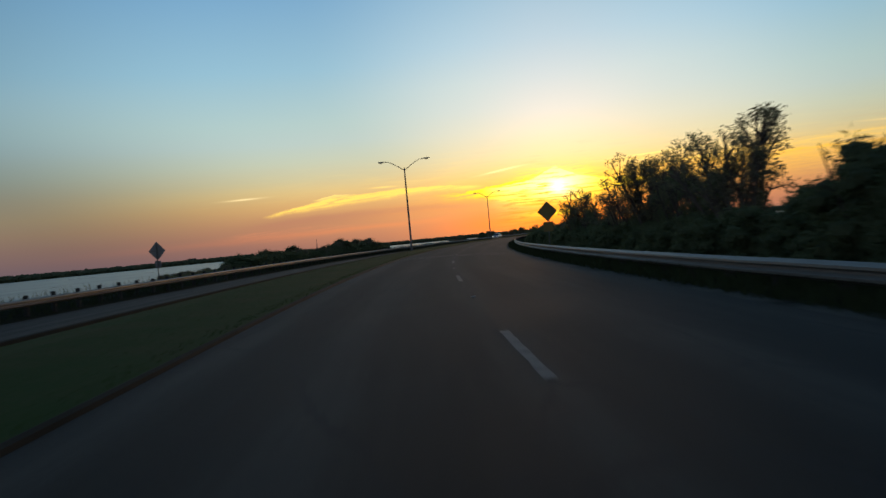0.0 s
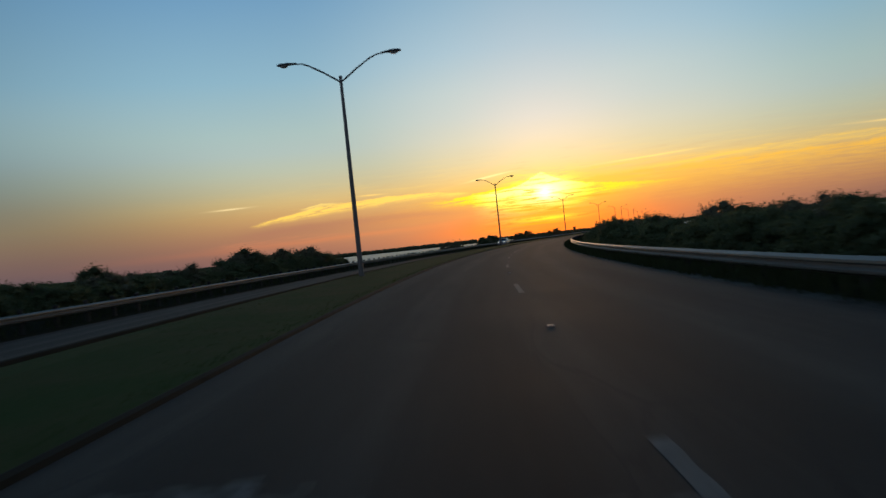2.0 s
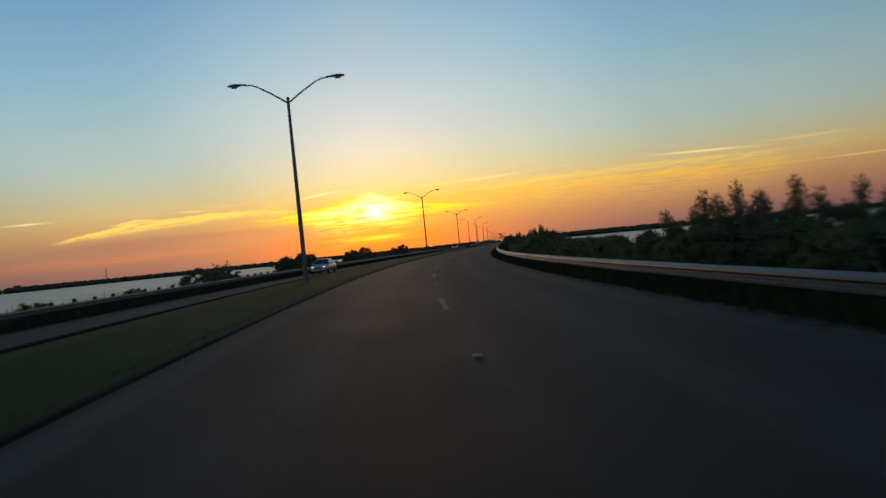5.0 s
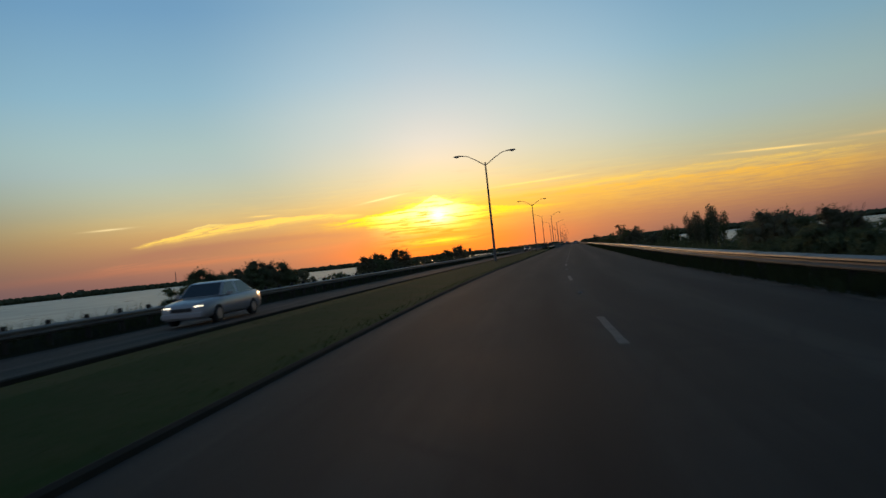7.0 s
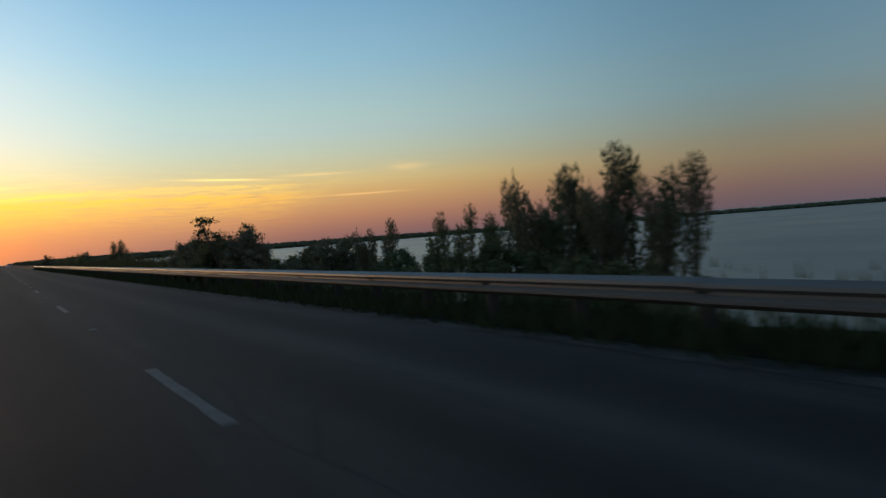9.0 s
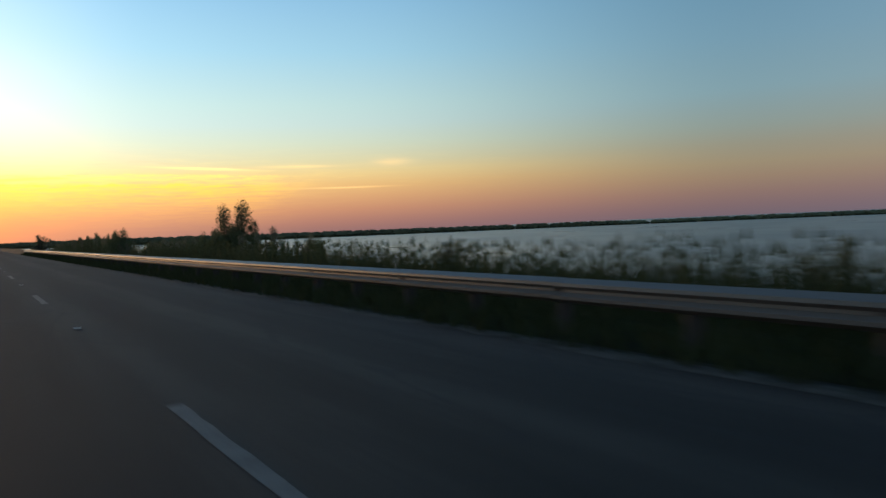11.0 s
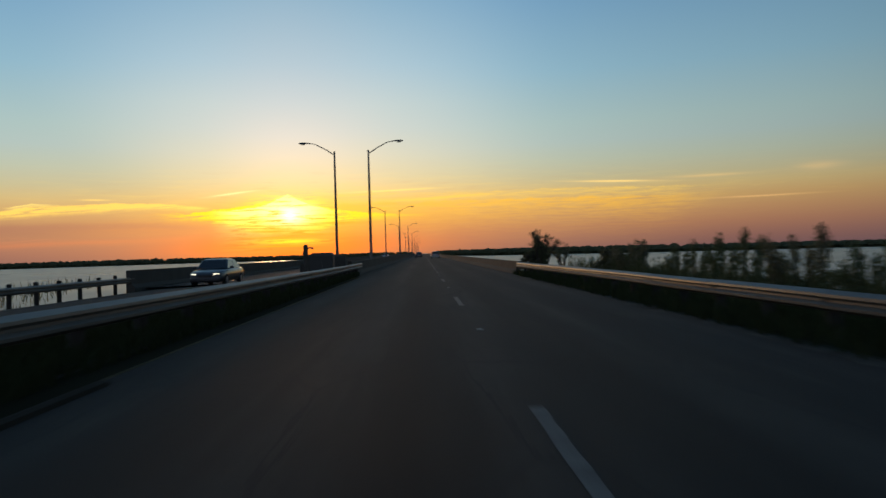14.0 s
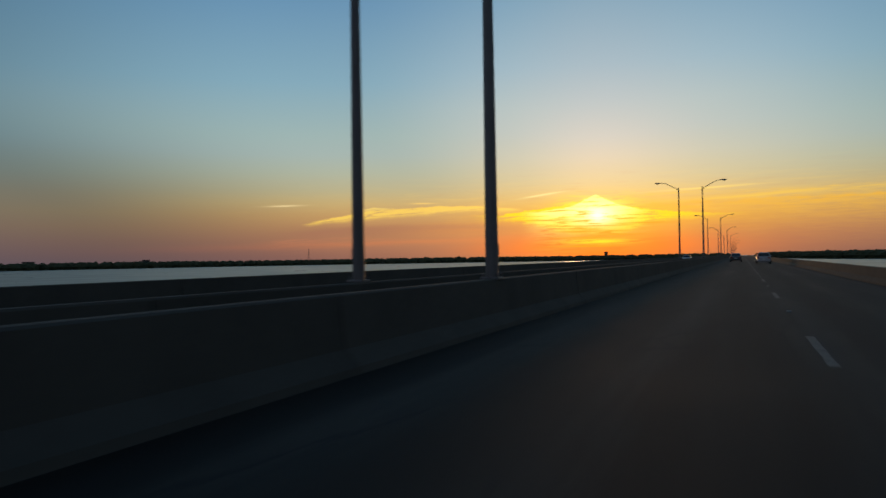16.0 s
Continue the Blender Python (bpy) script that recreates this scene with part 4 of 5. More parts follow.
# crest of the growth along the inner bank: plan distance, height above the road
CREST_BEND = ((24, 2.6), (36, 2.6), (39.6, 2.65), (41.2, 2.5), (42.6, 1.9), (44.4, 1.6), (45.4, 3.3), (46.9, 4.3), (48.0, 4.2), (50.0, 3.7), (52.9, 3.85), (55.7, 4.15), (57.2, 3.95), (58.9, 3.7), (61.2, 2.9), (62.6, 2.0), (64.2, 2.5),
         (67.2, 2.8), (68.7, 3.4), (70.7, 3.65), (73.0, 3.3), (74.7, 2.4))
CREST_HEDGE = ((78.7, 2.1), (81, 1.95), (86, 1.72), (90, 1.66), (98, 1.75), (102, 1.35), (106, 1.5), (111, 1.7), (114.3, 1.4), (118, 1.65), (122, 1.7),
         (129, 1.66), (131.5, 1.6), (133.5, 1.25), (136, 1.35), (138.5, 1.75), (141.5, 1.7), (143.2, 0.7), (147.2, 0.6))
CREST_FAR = ((148.8, 1.0), (152, 1.35), (160, 1.35), (166, 1.1), (180, 1.05), (189, 1.2), (192.3, 1.7), (194.0, 1.65), (195.4, 1.2), (197.2, 1.45), (200, 1.25), (205, 0.95), (208.7, 1.35), (212, 1.0), (216, 0.5), (223, 0.35), (227, 0.3))


def crest(y):
    return float(np.interp(y, *zip(*CREST_BEND, *CREST_HEDGE, *CREST_FAR)))


under = []
# thicket on the inside of the bend, lower as it runs on
y = 26.0
while y < 227:
    top = crest(y)
    airy = 45.0 < y < 80
    if 143.6 < y < 147.4:          # a gap in the hedge shows the water
        y = 147.4
    low = min(top * 0.93, 1.5)
    under.append((rnd.choice(("round", "low", "low2")), y, rnd.uniform(7.5, 8.3), low * rnd.uniform(0.72, 0.95), 1.05, rnd.uniform(0, 360)))
    plant(rnd.choice(("round", "round", "round2")), y + 0.7, rnd.uniform(8.4, 9.3), (low if airy else top) * rnd.uniform(0.86, 1.0), 1.0, rnd.uniform(0, 360))
    if airy:
        plant(rnd.choice(("airy", "airy2", "airy3")), y + 0.4, rnd.uniform(8.2, 9.2), top * rnd.uniform(0.88, 1.0), 0.72, rnd.uniform(0, 360))
    y += rnd.uniform(1.35, 1.9) if y < 160 else rnd.uniform(1.8, 2.4)
# single bushes and plumes that stand out of it
HEDGE_PLANTS = ((46.9, 4.35, "airy"), (55.7, 4.15, "airy2"), (70.7, 3.7, "airy3"), (38.5, 2.65, "round"), (40.2, 2.6, "round"), (98.2, 1.85, "round2"),
    (111, 1.75, "round"), (115.9, 1.85, "upright"), (117.8, 1.75, "upright2"), (122.2, 1.75, "round2"), (130.8, 1.85, "round2"), (128.4, 1.75, "round"),
    (139.8, 1.9, "round"), (153, 1.8, "upright2"), (156, 2.05, "upright"), (158.4, 2.2, "upright2"), (161.5, 2.0, "upright"), (193, 1.72, "round"),
    (197.2, 1.5, "round2"), (209, 1.55, "round2"))
WATERSIDE_PLANTS = ((245.2, 1.8, "upright2"), (250.2, 1.7, "upright"), (253, 1.3, "low2"), (307.0, 2.78, "plumes"), (308.4, 1.75, "upright2"), (304.8, 1.55, "upright"), (309.8, 1.75, "upright"),
    (311.2, 1.6, "upright2"), (313.4, 1.3, "upright2"), (315.4, 1.35, "round2"), (317.6, 1.3, "upright"), (319.4, 1.1, "low2"),
    (321.2, 1.25, "upright2"), (323.4, 1.2, "upright"), (324.8, 1.1, "round2"))
BRIDGE_END_PLANTS = ((328.4, 0.5, "round"), (333.3, 0.5, "round"), (333.8, 1.2, "upright"), (334.6, 1.6, "upright2"), (335.5, 2.17, "plumes"), (336.7, 1.65, "upright2"), (337.5, 1.55, "upright"), (339.5, 1.72, "upright"),
    (341.8, 1.82, "upright2"), (343.4, 1.92, "upright"), (345.3, 1.72, "upright2"), (346.7, 1.35, "upright"), (350.1, 1.5, "upright"), (351.8, 1.85, "upright2"), (353.6, 2.1, "upright"),
    (354.6, 1.85, "upright2"), (358.4, 1.3, "upright2"), (361.0, 1.65, "upright"), (365.4, 1.7, "upright2"), (368.4, 1.4, "upright2"), (374.4, 1.5, "upright"), (375.8, 1.6, "airy3"), (376.8, 1.3, "upright2"), (377.6, 1.2, "round2"))
for y, top, key in HEDGE_PLANTS + WATERSIDE_PLANTS + BRIDGE_END_PLANTS:
    turn = -55 + rnd.uniform(-8, 8) if key == "plumes" else rnd.uniform(-60, 0) if key[:3] == "upr" else rnd.uniform(0, 360)
    plant(key, y, (8.9 if 300 < y < 326 else 8.5) + rnd.uniform(-0.3, 0.3), top, 1.05 if key[:3] == "upr" else 1.0, turn)
# plumes and small trees close behind the rail, then low bushes in the shore grass
for y, off, top, key in ((119.6, 7.0, 1.9, "upright2"), (121.2, 7.0, 1.98, "upright"), (256.8, 6.5, 1.9, "round2"), (258.4, 6.2, 2.4, "wind"), (259.8, 6.3, 1.75, "round"), (261.2, 6.1, 1.72, "round2"), (262.6, 6.2, 1.75, "round"), (263.9, 6.1, 1.75, "round2"), (265.0, 6.2, 1.6, "round2"),
                         (296.6, 8.5, 1.05, "upright2"), (298.0, 8.7, 1.2, "upright"), (299.6, 8.5, 1.1, "upright2"), (288.6, 8.3, 0.95, "airy"), (279.6, 8.0, 0.9, "upright")):
    plant(key, y, off, top, 1.0, rnd.uniform(0, 360))
# a broader stretch of bank carries a dense clump, some thin bushes and a stand of plumes
for y, off, top, key in ((217.4, 8.8, 1.75, "round2"), (222.2, 11.4, 1.45, "round"), (223.8, 11.6, 1.7, "round2"), (225.6, 11.5, 1.78, "round"), (227.2, 11.5, 1.68, "round2"), (228.4, 11.6, 1.4, "round"),
                         (231.0, 12.2, 1.4, "airy3"), (231.8, 12.3, 1.2, "round2"), (232.8, 12.4, 1.6, "airy2"), (233.8, 12.2, 1.3, "airy"), (241.2, 10.4, 2.4, "upright"), (242.6, 10.8, 2.75, "upright2"), (243.6, 10.4, 2.95, "upright"), (245.0, 10.8, 2.3, "upright2")):
    plant(key, y, off, top, 1.0, rnd.uniform(-60, 0))
    if 221 < y < 230:
        under.append((rnd.choice(("low", "round")), y, off - 0.9, top * 0.6, 1.0, rnd.uniform(0, 360)))
for a, b, lo, hi, step in ((222, 229, 0.2, 0.5, 1.8), (240, 262, 0.45, 0.95, 1.6), (266, 305, 0.0, 0.35, 2.0), (305, 325.5, 0.45, 0.85, 1.3), (334, 378, 0.2, 0.55, 1.6)):
    y = float(a)
    while y < b:
        under.append((rnd.choice(("round", "round2", "low2", "low")), y, rnd.uniform(8.0, 9.4), rnd.uniform(lo, hi), 1.1, rnd.uniform(0, 360)))
        y += step * rnd.uniform(0.8, 1.2)
undergrowth("dense dark tangle of low growth behind the guardrail", under)
under = []
plant("airy", 391.2, 7.2, 2.6, 0.85, 200)
plant("airy3", 390.8, 6.9, 2.3, 0.9, 20)
plant("round2", 391.3, 7.1, 1.9, 0.6, 20)
plant("round", 391.0, 7.0, 1.0, 0.9, 70)
plant("round2", 391.6, 6.4, 1.2, 1.0, 130)
plant("airy2", 386.4, 7.6, 1.65, 0.75, 40)
for y, off, top, key, wide in ((372.0, -10.1, 0.15, "low", 0.6), (375.2, -9.2, 0.2, "low2", 0.5), (379.6, -9.2, 0.2, "low", 0.45)):
    plant(key, y, off, top, wide, 40)
# shore beyond the oncoming carriageway
SHORE = ((72, 0.5), (84, 0.7), (87, 1.5), (94, 1.75), (102, 1.5), (105, 1.75), (111, 1.5), (117, 1.45), (118.5, 2.0), (122, 2.55), (125, 1.8), (127, 2.25), (130.5, 2.4), (132.5, 1.7), (134.6, 2.2), (136.4, 2.4), (138.2, 1.7), (141, 1.2), (145, 0.6))
y = 73.0
while y < 145:
    top = float(np.interp(y, *zip(*SHORE)))
    plant(rnd.choice(("round", "round2")), y, -21.0 + rnd.uniform(-0.5, 0.5), top * rnd.uniform(0.88, 1.0), 1.3, rnd.uniform(0, 360))
    for f in (0.5, 1.3):
        under.append((rnd.choice(("low", "low2", "round")), y + f, -20.5 + rnd.uniform(-0.5, 0.5), top * rnd.uniform(0.55, 0.85), 1.25, rnd.uniform(0, 360)))
    y += rnd.uniform(1.5, 2.1)
undergrowth("low tangled growth along the far bank", under)
for y, top, key in ((122.2, 2.66, "round"), (130.0, 2.45, "round2"), (112.5, 1.75, "round2"), (104.4, 2.1, "round"), (94.4, 1.8, "round2"), (136.2, 2.5, "round2"), (140.4, 1.85, "airy2"), (143.0, 1.6, "airy3"), (175, 0.5, "low"), (186, 0.5, "low2"),
                    (199, 1.5, "low2"), (202, 1.95, "airy2"), (204.5, 1.2, "low"), (222, 1.4, "low"), (223.5, 2.0, "round"), (225, 1.5, "low2"), (226.5, 1.8, "round2"), (228, 1.5, "low"), (229.5, 2.0, "round"), (232, 2.3, "round2"), (233.6, 1.5, "low"), (235, 2.1, "round"), (237, 1.3, "low2"), (247, 0.7, "low"), (255.5, 2.0, "round2"),
                    (258, 1.6, "low"), (262, 2.3, "round"), (266, 1.3, "low2"), (273, 2.7, "round2"), (278, 1.2, "low"), (284, 1.3, "low2"), (292, 1.5, "low"), (300, 1.7, "round2"), (308, 2.2, "round"), (315.5, 2.8, "round2"), (322, 2.0, "low2")):
    plant(key, y, -21.0 + rnd.uniform(-0.5, 0.5), top, rnd.uniform(0.95, 1.2), rnd.uniform(0, 360))


def blades(name, label, area, count, tall, width, mat, seed, lean=0.35, seedhead=False):
    """Loose grass or reeds: one object of blades. area: y range, offset range."""
    g = random.Random(seed)
    verts, faces = [], []
    y0, y1, o0, o1 = area
    for _ in range(count):
        y, o = g.uniform(y0, y1), g.uniform(o0, o1)
        base = place(y, o, bank_z(o) - 0.02)
        t = g.uniform(0, 2 * math.pi)
        h = tall * g.uniform(0.45, 1.15)
        side = Vector((math.cos(t), math.sin(t), 0)) * width * g.uniform(0.6, 1.3)
        tip = base + Vector((g.gauss(0, lean) * h, g.gauss(0, lean) * h, h))
        midp = base.lerp(tip, 0.55) + Vector((0, 0, 0.08 * h))
        k = len(verts)
        verts += [base - side, base + side, midp + side * 0.7, midp - side * 0.7, tip]
        faces += [(k, k + 1, k + 2, k + 3), (k + 3, k + 2, k + 4)]
        if seedhead and g.random() < 0.35:
            k = len(verts)
            w = side * 1.5
            verts += [tip - w * 0.3, tip + w, tip + Vector((0, 0, 0.16)), tip - w]
            faces.append((k, k + 1, k + 2, k + 3))
    return tagged(mesh_object(name, verts, faces, mat), label, "grass", kind="stuff")


blades("median_grass", "short mown green grass on the median", (15, 348, -9.6, -4.3), 60000, 0.04, 0.011, GRASS, 5)
blades("kerb_grass", "tufts of grass hanging over the median kerb", (15, 348, -4.5, -4.04), 9000, 0.07, 0.010, GRASS, 6, 0.5)
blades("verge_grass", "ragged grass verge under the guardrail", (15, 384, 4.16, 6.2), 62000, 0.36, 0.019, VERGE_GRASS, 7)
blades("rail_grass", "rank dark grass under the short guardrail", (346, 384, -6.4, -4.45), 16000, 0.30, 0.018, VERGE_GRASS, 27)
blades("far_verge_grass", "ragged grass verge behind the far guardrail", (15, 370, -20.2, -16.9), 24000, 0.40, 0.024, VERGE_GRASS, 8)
blades("reeds", "pale dry reeds and shore grass", (265.5, 324, 7.0, 10.2), 20000, 1.2, 0.020, LEAF_C, 9, 0.16, True)
blades("reeds", "dry reeds and shore grass by the bridge end", (333, 384, 7.2, 10.2), 9000, 1.1, 0.016, LEAF_C, 19, 0.16, True)
blades("reeds", "sparse low shore grass", (326, 333, 7.2, 10.2), 500, 0.6, 0.014, LEAF_C, 20, 0.2)
blades("bank_weeds", "tangled weeds on the sloping bank", (15, 268, 6.2, 11.5), 14000, 0.8, 0.016, LEAF_A, 10, 0.25, True)
blades("left_bank_weeds", "tangled weeds on the far bank", (15, 384, -25.5, -18.5), 16000, 0.75, 0.02, LEAF_B, 11, 0.25)


# ---------------------------------------------------------------- far shore
def far_woods(name, label, arc, heights, seed, step=4.5):
    """A belt of low woodland: uneven many-faced clumps along a far line of points."""
    g = random.Random(seed)
    verts, faces = [], []
    whole = len(arc) - 1
    for leg, ((x0, y0), (x1, y1)) in enumerate(zip(arc, arc[1:])):
        n = int(math.hypot(x1 - x0, y1 - y0) / step)
        for i in range(n):
            for row in range(3):
                f = (i + g.random()) / n
                swell = 0.95 + 0.22 * noise.noise(Vector(((x0 + (x1 - x0) * f) * 0.004, (y0 + (y1 - y0) * f) * 0.004, seed)))
                tall = heights[0] + (heights[1] - heights[0]) * (leg + f) / whole
                h = tall * swell * g.uniform(0.92, 1.0) + (tall * 0.10 if g.random() < 0.015 else 0)
                r = step * g.uniform(0.7, 1.3)
                cx, cy = x0 + (x1 - x0) * f + g.uniform(-9, 9), y0 + (y1 - y0) * f + g.uniform(-9, 9)
                k = len(verts)
                for lev, rr in ((0, 0.8), (0.45, 1.05), (0.8, 0.75), (1.0, 0.2)):
                    for t in range(6):
                        a = t * math.pi / 3 + lev
                        q = r * rr * g.uniform(0.75, 1.25)
                        verts.append((cx + q * math.cos(a), cy + q * math.sin(a), WATER_Z - 0.3 + h * lev * g.uniform(0.9, 1.1)))
                for lev in range(3):
                    for t in range(6):
                        a, b = k + lev * 6 + t, k + lev * 6 + (t + 1) % 6
                        faces.append((a, b, b + 6, a + 6))
                faces.append(tuple(k + 18 + t for t in range(6)))
    tagged(mesh_object(name, verts, faces, WOODS), label, "woodland", kind="stuff")


far_woods("far_woods", "low dark mangrove shore across the bay", [(-540, -400), (-545, 100), (-560, 500), (-590, 780), (-500, 1010), (-300, 1150), (-90, 1240), (-20, 1260)], (6.8, 6.8), 3)
far_woods("far_woods", "dark wooded shore beside the far end of the bridge", [(24, 1260), (70, 980), (150, 830), (270, 750), (420, 660)], (6.6, 4.2), 4)
far_woods("far_woods", "thin dark shoreline across the water", [(420, 660), (560, 520), (680, 320), (740, -300)], (4.0, 3.0), 5)

# ---------------------------------------------------------------- road signs, marker, post
SIGN_YELLOW = material("faded_yellow_sign", (0.19, 0.125, 0.03), 0.7, 0, 0.3, 3.0, 30.0, 0.03, (0.16, 0.11, 0.035))
SIGN_BACK = material("bare_aluminium", (0.17, 0.18, 0.175), 0.6, 0.2, 0.25, 2.0, 25.0, 0.05, (0.10, 0.105, 0.105))
SIGN_BLACK = material("black_sign_film", (0.02, 0.02, 0.02), 0.5, 0, 0.1, 3.0, 30.0, 0.0)


def plate(bm, w, h, depth, centre, spin=0.0, corner=0.06):
    """A thin sheet with rounded corners that faces -y."""
    ring = []
    for sx, sz, a0 in ((1, 1, 0), (-1, 1, 90), (-1, -1, 180), (1, -1, 270)):
        for k in range(4):
            t = radians(a0 + 30 * k)
            ring.append(Vector((sx * (w / 2 - corner) + corner * math.cos(t), 0, sz * (h / 2 - corner) + corner * math.sin(t))))
    m = Matrix.Translation(centre) @ Matrix.Rotation(radians(spin), 4, "Y")
    front = [bm.verts.new(m @ (p + Vector((0, -depth / 2, 0)))) for p in ring]
    rear = [bm.verts.new(m @ (p + Vector((0, depth / 2, 0)))) for p in ring]
    bm.faces.new(front)
    bm.faces.new(rear[::-1])
    for i in range(len(ring)):
        j = (i + 1) % len(ring)
        bm.faces.new((front[i], rear[i], rear[j], front[j]))


def warning_sign(label, at, turn, top, side, low, panel_mat):
    """A diamond sign with a square plate below it on a steel post."""
    sign = thing("road_sign", label, "road sign")
    sign.matrix_basis = pose(*at, 0, 0, turn)
    centre = top - side * 0.7071
    bm = bmesh.new()
    tube(bm, [(0, 0.05, -0.6), (0, 0.05, top - 0.15)], [0.032, 0.032], 8)
    part("post", bm, STEEL, sign)
    bm = bmesh.new()
    plate(bm, side, side, 0.006, (0, 0, centre), 45)
    panel = part("panel", bm, panel_mat, sign)
    bm = bmesh.new()
    box(bm, (side * 1.0, 0.02, 0.04), (0, 0.02, centre), None, 0.004)
    part("brace", bm, STEEL, panel)
    bm = bmesh.new()
    plate(bm, low, low, 0.006, (0, 0, centre - side * 0.7071 - low / 2 - 0.02), 0, 0.04)
    part("lower_plate", bm, panel_mat, sign)
    return sign


warning_sign("yellow diamond warning sign with a square plate among shrubs", (31.15, 68.5, 0.0), heading(66), 2.85, 0.85, 0.58, SIGN_YELLOW)
warning_sign("grey back of a diamond road sign beside the water", (8.92, 60.83, 0.0), heading(62) + 168, 2.62, 0.82, 0.44, SIGN_BACK)


def object_marker():
    sign = thing("object_marker", "yellow and black striped marker at the guardrail end", "road marker")
    p = place(343.2, -4.95, 0.0)
    sign.matrix_basis = pose(p.x, p.y, 0.02, 0, 0, 4)
    bm = bmesh.new()
    tube(bm, [(0, 0.04, -0.3), (0, 0.04, 1.1)], [0.03, 0.03], 8)
    part("post", bm, STEEL, sign)
    bm = bmesh.new()
    plate(bm, 0.32, 0.92, 0.006, (0, 0, 0.68), 0, 0.03)
    panel = part("panel", bm, SIGN_YELLOW, sign)
    for i in range(5):
        bm = bmesh.new()
        z = 0.34 + 0.17 * i
        pts = [(-0.145, z), (0.145, z + 0.12), (0.145, z + 0.20), (-0.145, z + 0.08)]
        vs = [bm.verts.new((x, -0.007, min(max(w, 0.24), 1.12))) for x, w in pts]
        bm.faces.new(vs)
        part("stripe", bm, SIGN_BLACK, panel)


object_marker()


def bracket_post():
    post = thing("bracket_post", "squat grey post with a short bracket arm", "post")
    post.matrix_basis = pose(-5.6, 378.0, 0.0)
    bm = bmesh.new()
    box(bm, (0.20, 0.18, 2.08), (0, 0, 0.73), None, 0.06)
    part("column", bm, CONCRETE, post)
    bm = bmesh.new()
    tube(bm, [(0.06, 0, 1.60), (0.20, 0, 1.635), (0.30, 0, 1.62)], [0.035, 0.032, 0.03], 8)
    arm = part("arm", bm, POLE, post)
    bm = bmesh.new()
    box(bm, (0.10, 0.12, 0.09), (0.33, 0, 1.60), None, 0.03)
    part("sensor_head", bm, POLE, arm)
    bm = bmesh.new()
    box(bm, (0.17, 0.15, 0.10), (0, 0, 1.74), None, 0.045)
    part("cap", bm, CONCRETE, post)


bracket_post()


def utility_cabinet():
    """A steel roadside cabinet with a hipped lid on a concrete pad."""
    unit = thing("utility_cabinet", "dark grey steel utility cabinet with sloping lid edges", "cabinet")
    unit.matrix_basis = pose(-5.2, 380.8, 0.0) @ Matrix.Diagonal((0.90, 1.0, 1.04, 1))
    bm = bmesh.new()
    box(bm, (1.5, 1.1, 0.5), (0, 0, -0.16), None, 0.02)
    part("pad", bm, CONCRETE, unit)
    bm = bmesh.new()
    box(bm, (1.30, 0.86, 1.06), (0, 0, 0.62), None, 0.012)
    body = part("body", bm, CABINET, unit)
    bm = bmesh.new()
    low = [bm.verts.new((x, y, 1.15)) for x, y in ((-0.68, -0.46), (0.68, -0.46), (0.68, 0.46), (-0.68, 0.46))]
    rim = [bm.verts.new((v.co.x, v.co.y, 1.19)) for v in low]
    high = [bm.verts.new((x, y, 1.33)) for x, y in ((-0.54, -0.32), (0.54, -0.32), (0.54, 0.32), (-0.54, 0.32))]
    for a, b in ((low, rim), (rim, high)):
        for i in range(4):
            bm.faces.new((a[i], a[(i + 1) % 4], b[(i + 1) % 4], b[i]))
    bm.faces.new(low)
    bm.faces.new(high)
    part("lid", bm, CABINET, unit)
    for s in (-1, 1):
        bm = bmesh.new()
        box(bm, (0.60, 0.02, 0.94), (0.315 * s, -0.44, 0.62), None, 0.006)
        part("door", bm, CABINET, body)
    bm = bmesh.new()
    box(bm, (0.03, 0.03, 0.14), (0.06, -0.463, 0.66), None, 0.008)
    part("handle", bm, POLE, body)


CABINET = material("painted_cabinet_steel", (0.048, 0.051, 0.048), 0.6, 0.1, 0.35, 1.5, 22.0, 0.1, (0.03, 0.03, 0.027))
utility_cabinet()

# ---------------------------------------------------------------- vehicles
GLASS_DARK = material("tinted_car_glass", (0.02, 0.022, 0.025), 0.06, 0, 0.05, 1.0, 5.0, 0.0, spec=0.6)
TYRE = material("tyre_rubber", (0.02, 0.02, 0.02), 0.9, 0, 0.2, 5.0, 40.0, 0.2)
RIM = material("alloy_rim", (0.45, 0.45, 0.46), 0.35, 0.8, 0.1, 5.0, 40.0, 0.0)
TRIM = material("black_car_trim", (0.025, 0.025, 0.027), 0.6, 0, 0.1, 5.0, 40.0, 0.0)
TAIL = material("red_tail_lens", (0.35, 0.02, 0.015), 0.2, 0, 0.05, 5.0, 40.0, 0.0)
LIT = glow_material("lit_headlamp", (1.0, 0.85, 0.62), 1.6)
UNLIT = material("clear_headlamp", (0.55, 0.56, 0.57), 0.1, 0, 0.05, 5.0, 40.0, 0.0)
PLATE = material("plain_plate", (0.55, 0.55, 0.52), 0.5, 0, 0.1, 5.0, 40.0, 0.0)


def car_paint(name, colour):
    m = material(name, colour, 0.34, 0.05, 0.08, 0.6, 30.0, 0.0)
    m.node_tree.nodes["Principled BSDF"].inputs["Coat Weight"].default_value = 0.35
    return m


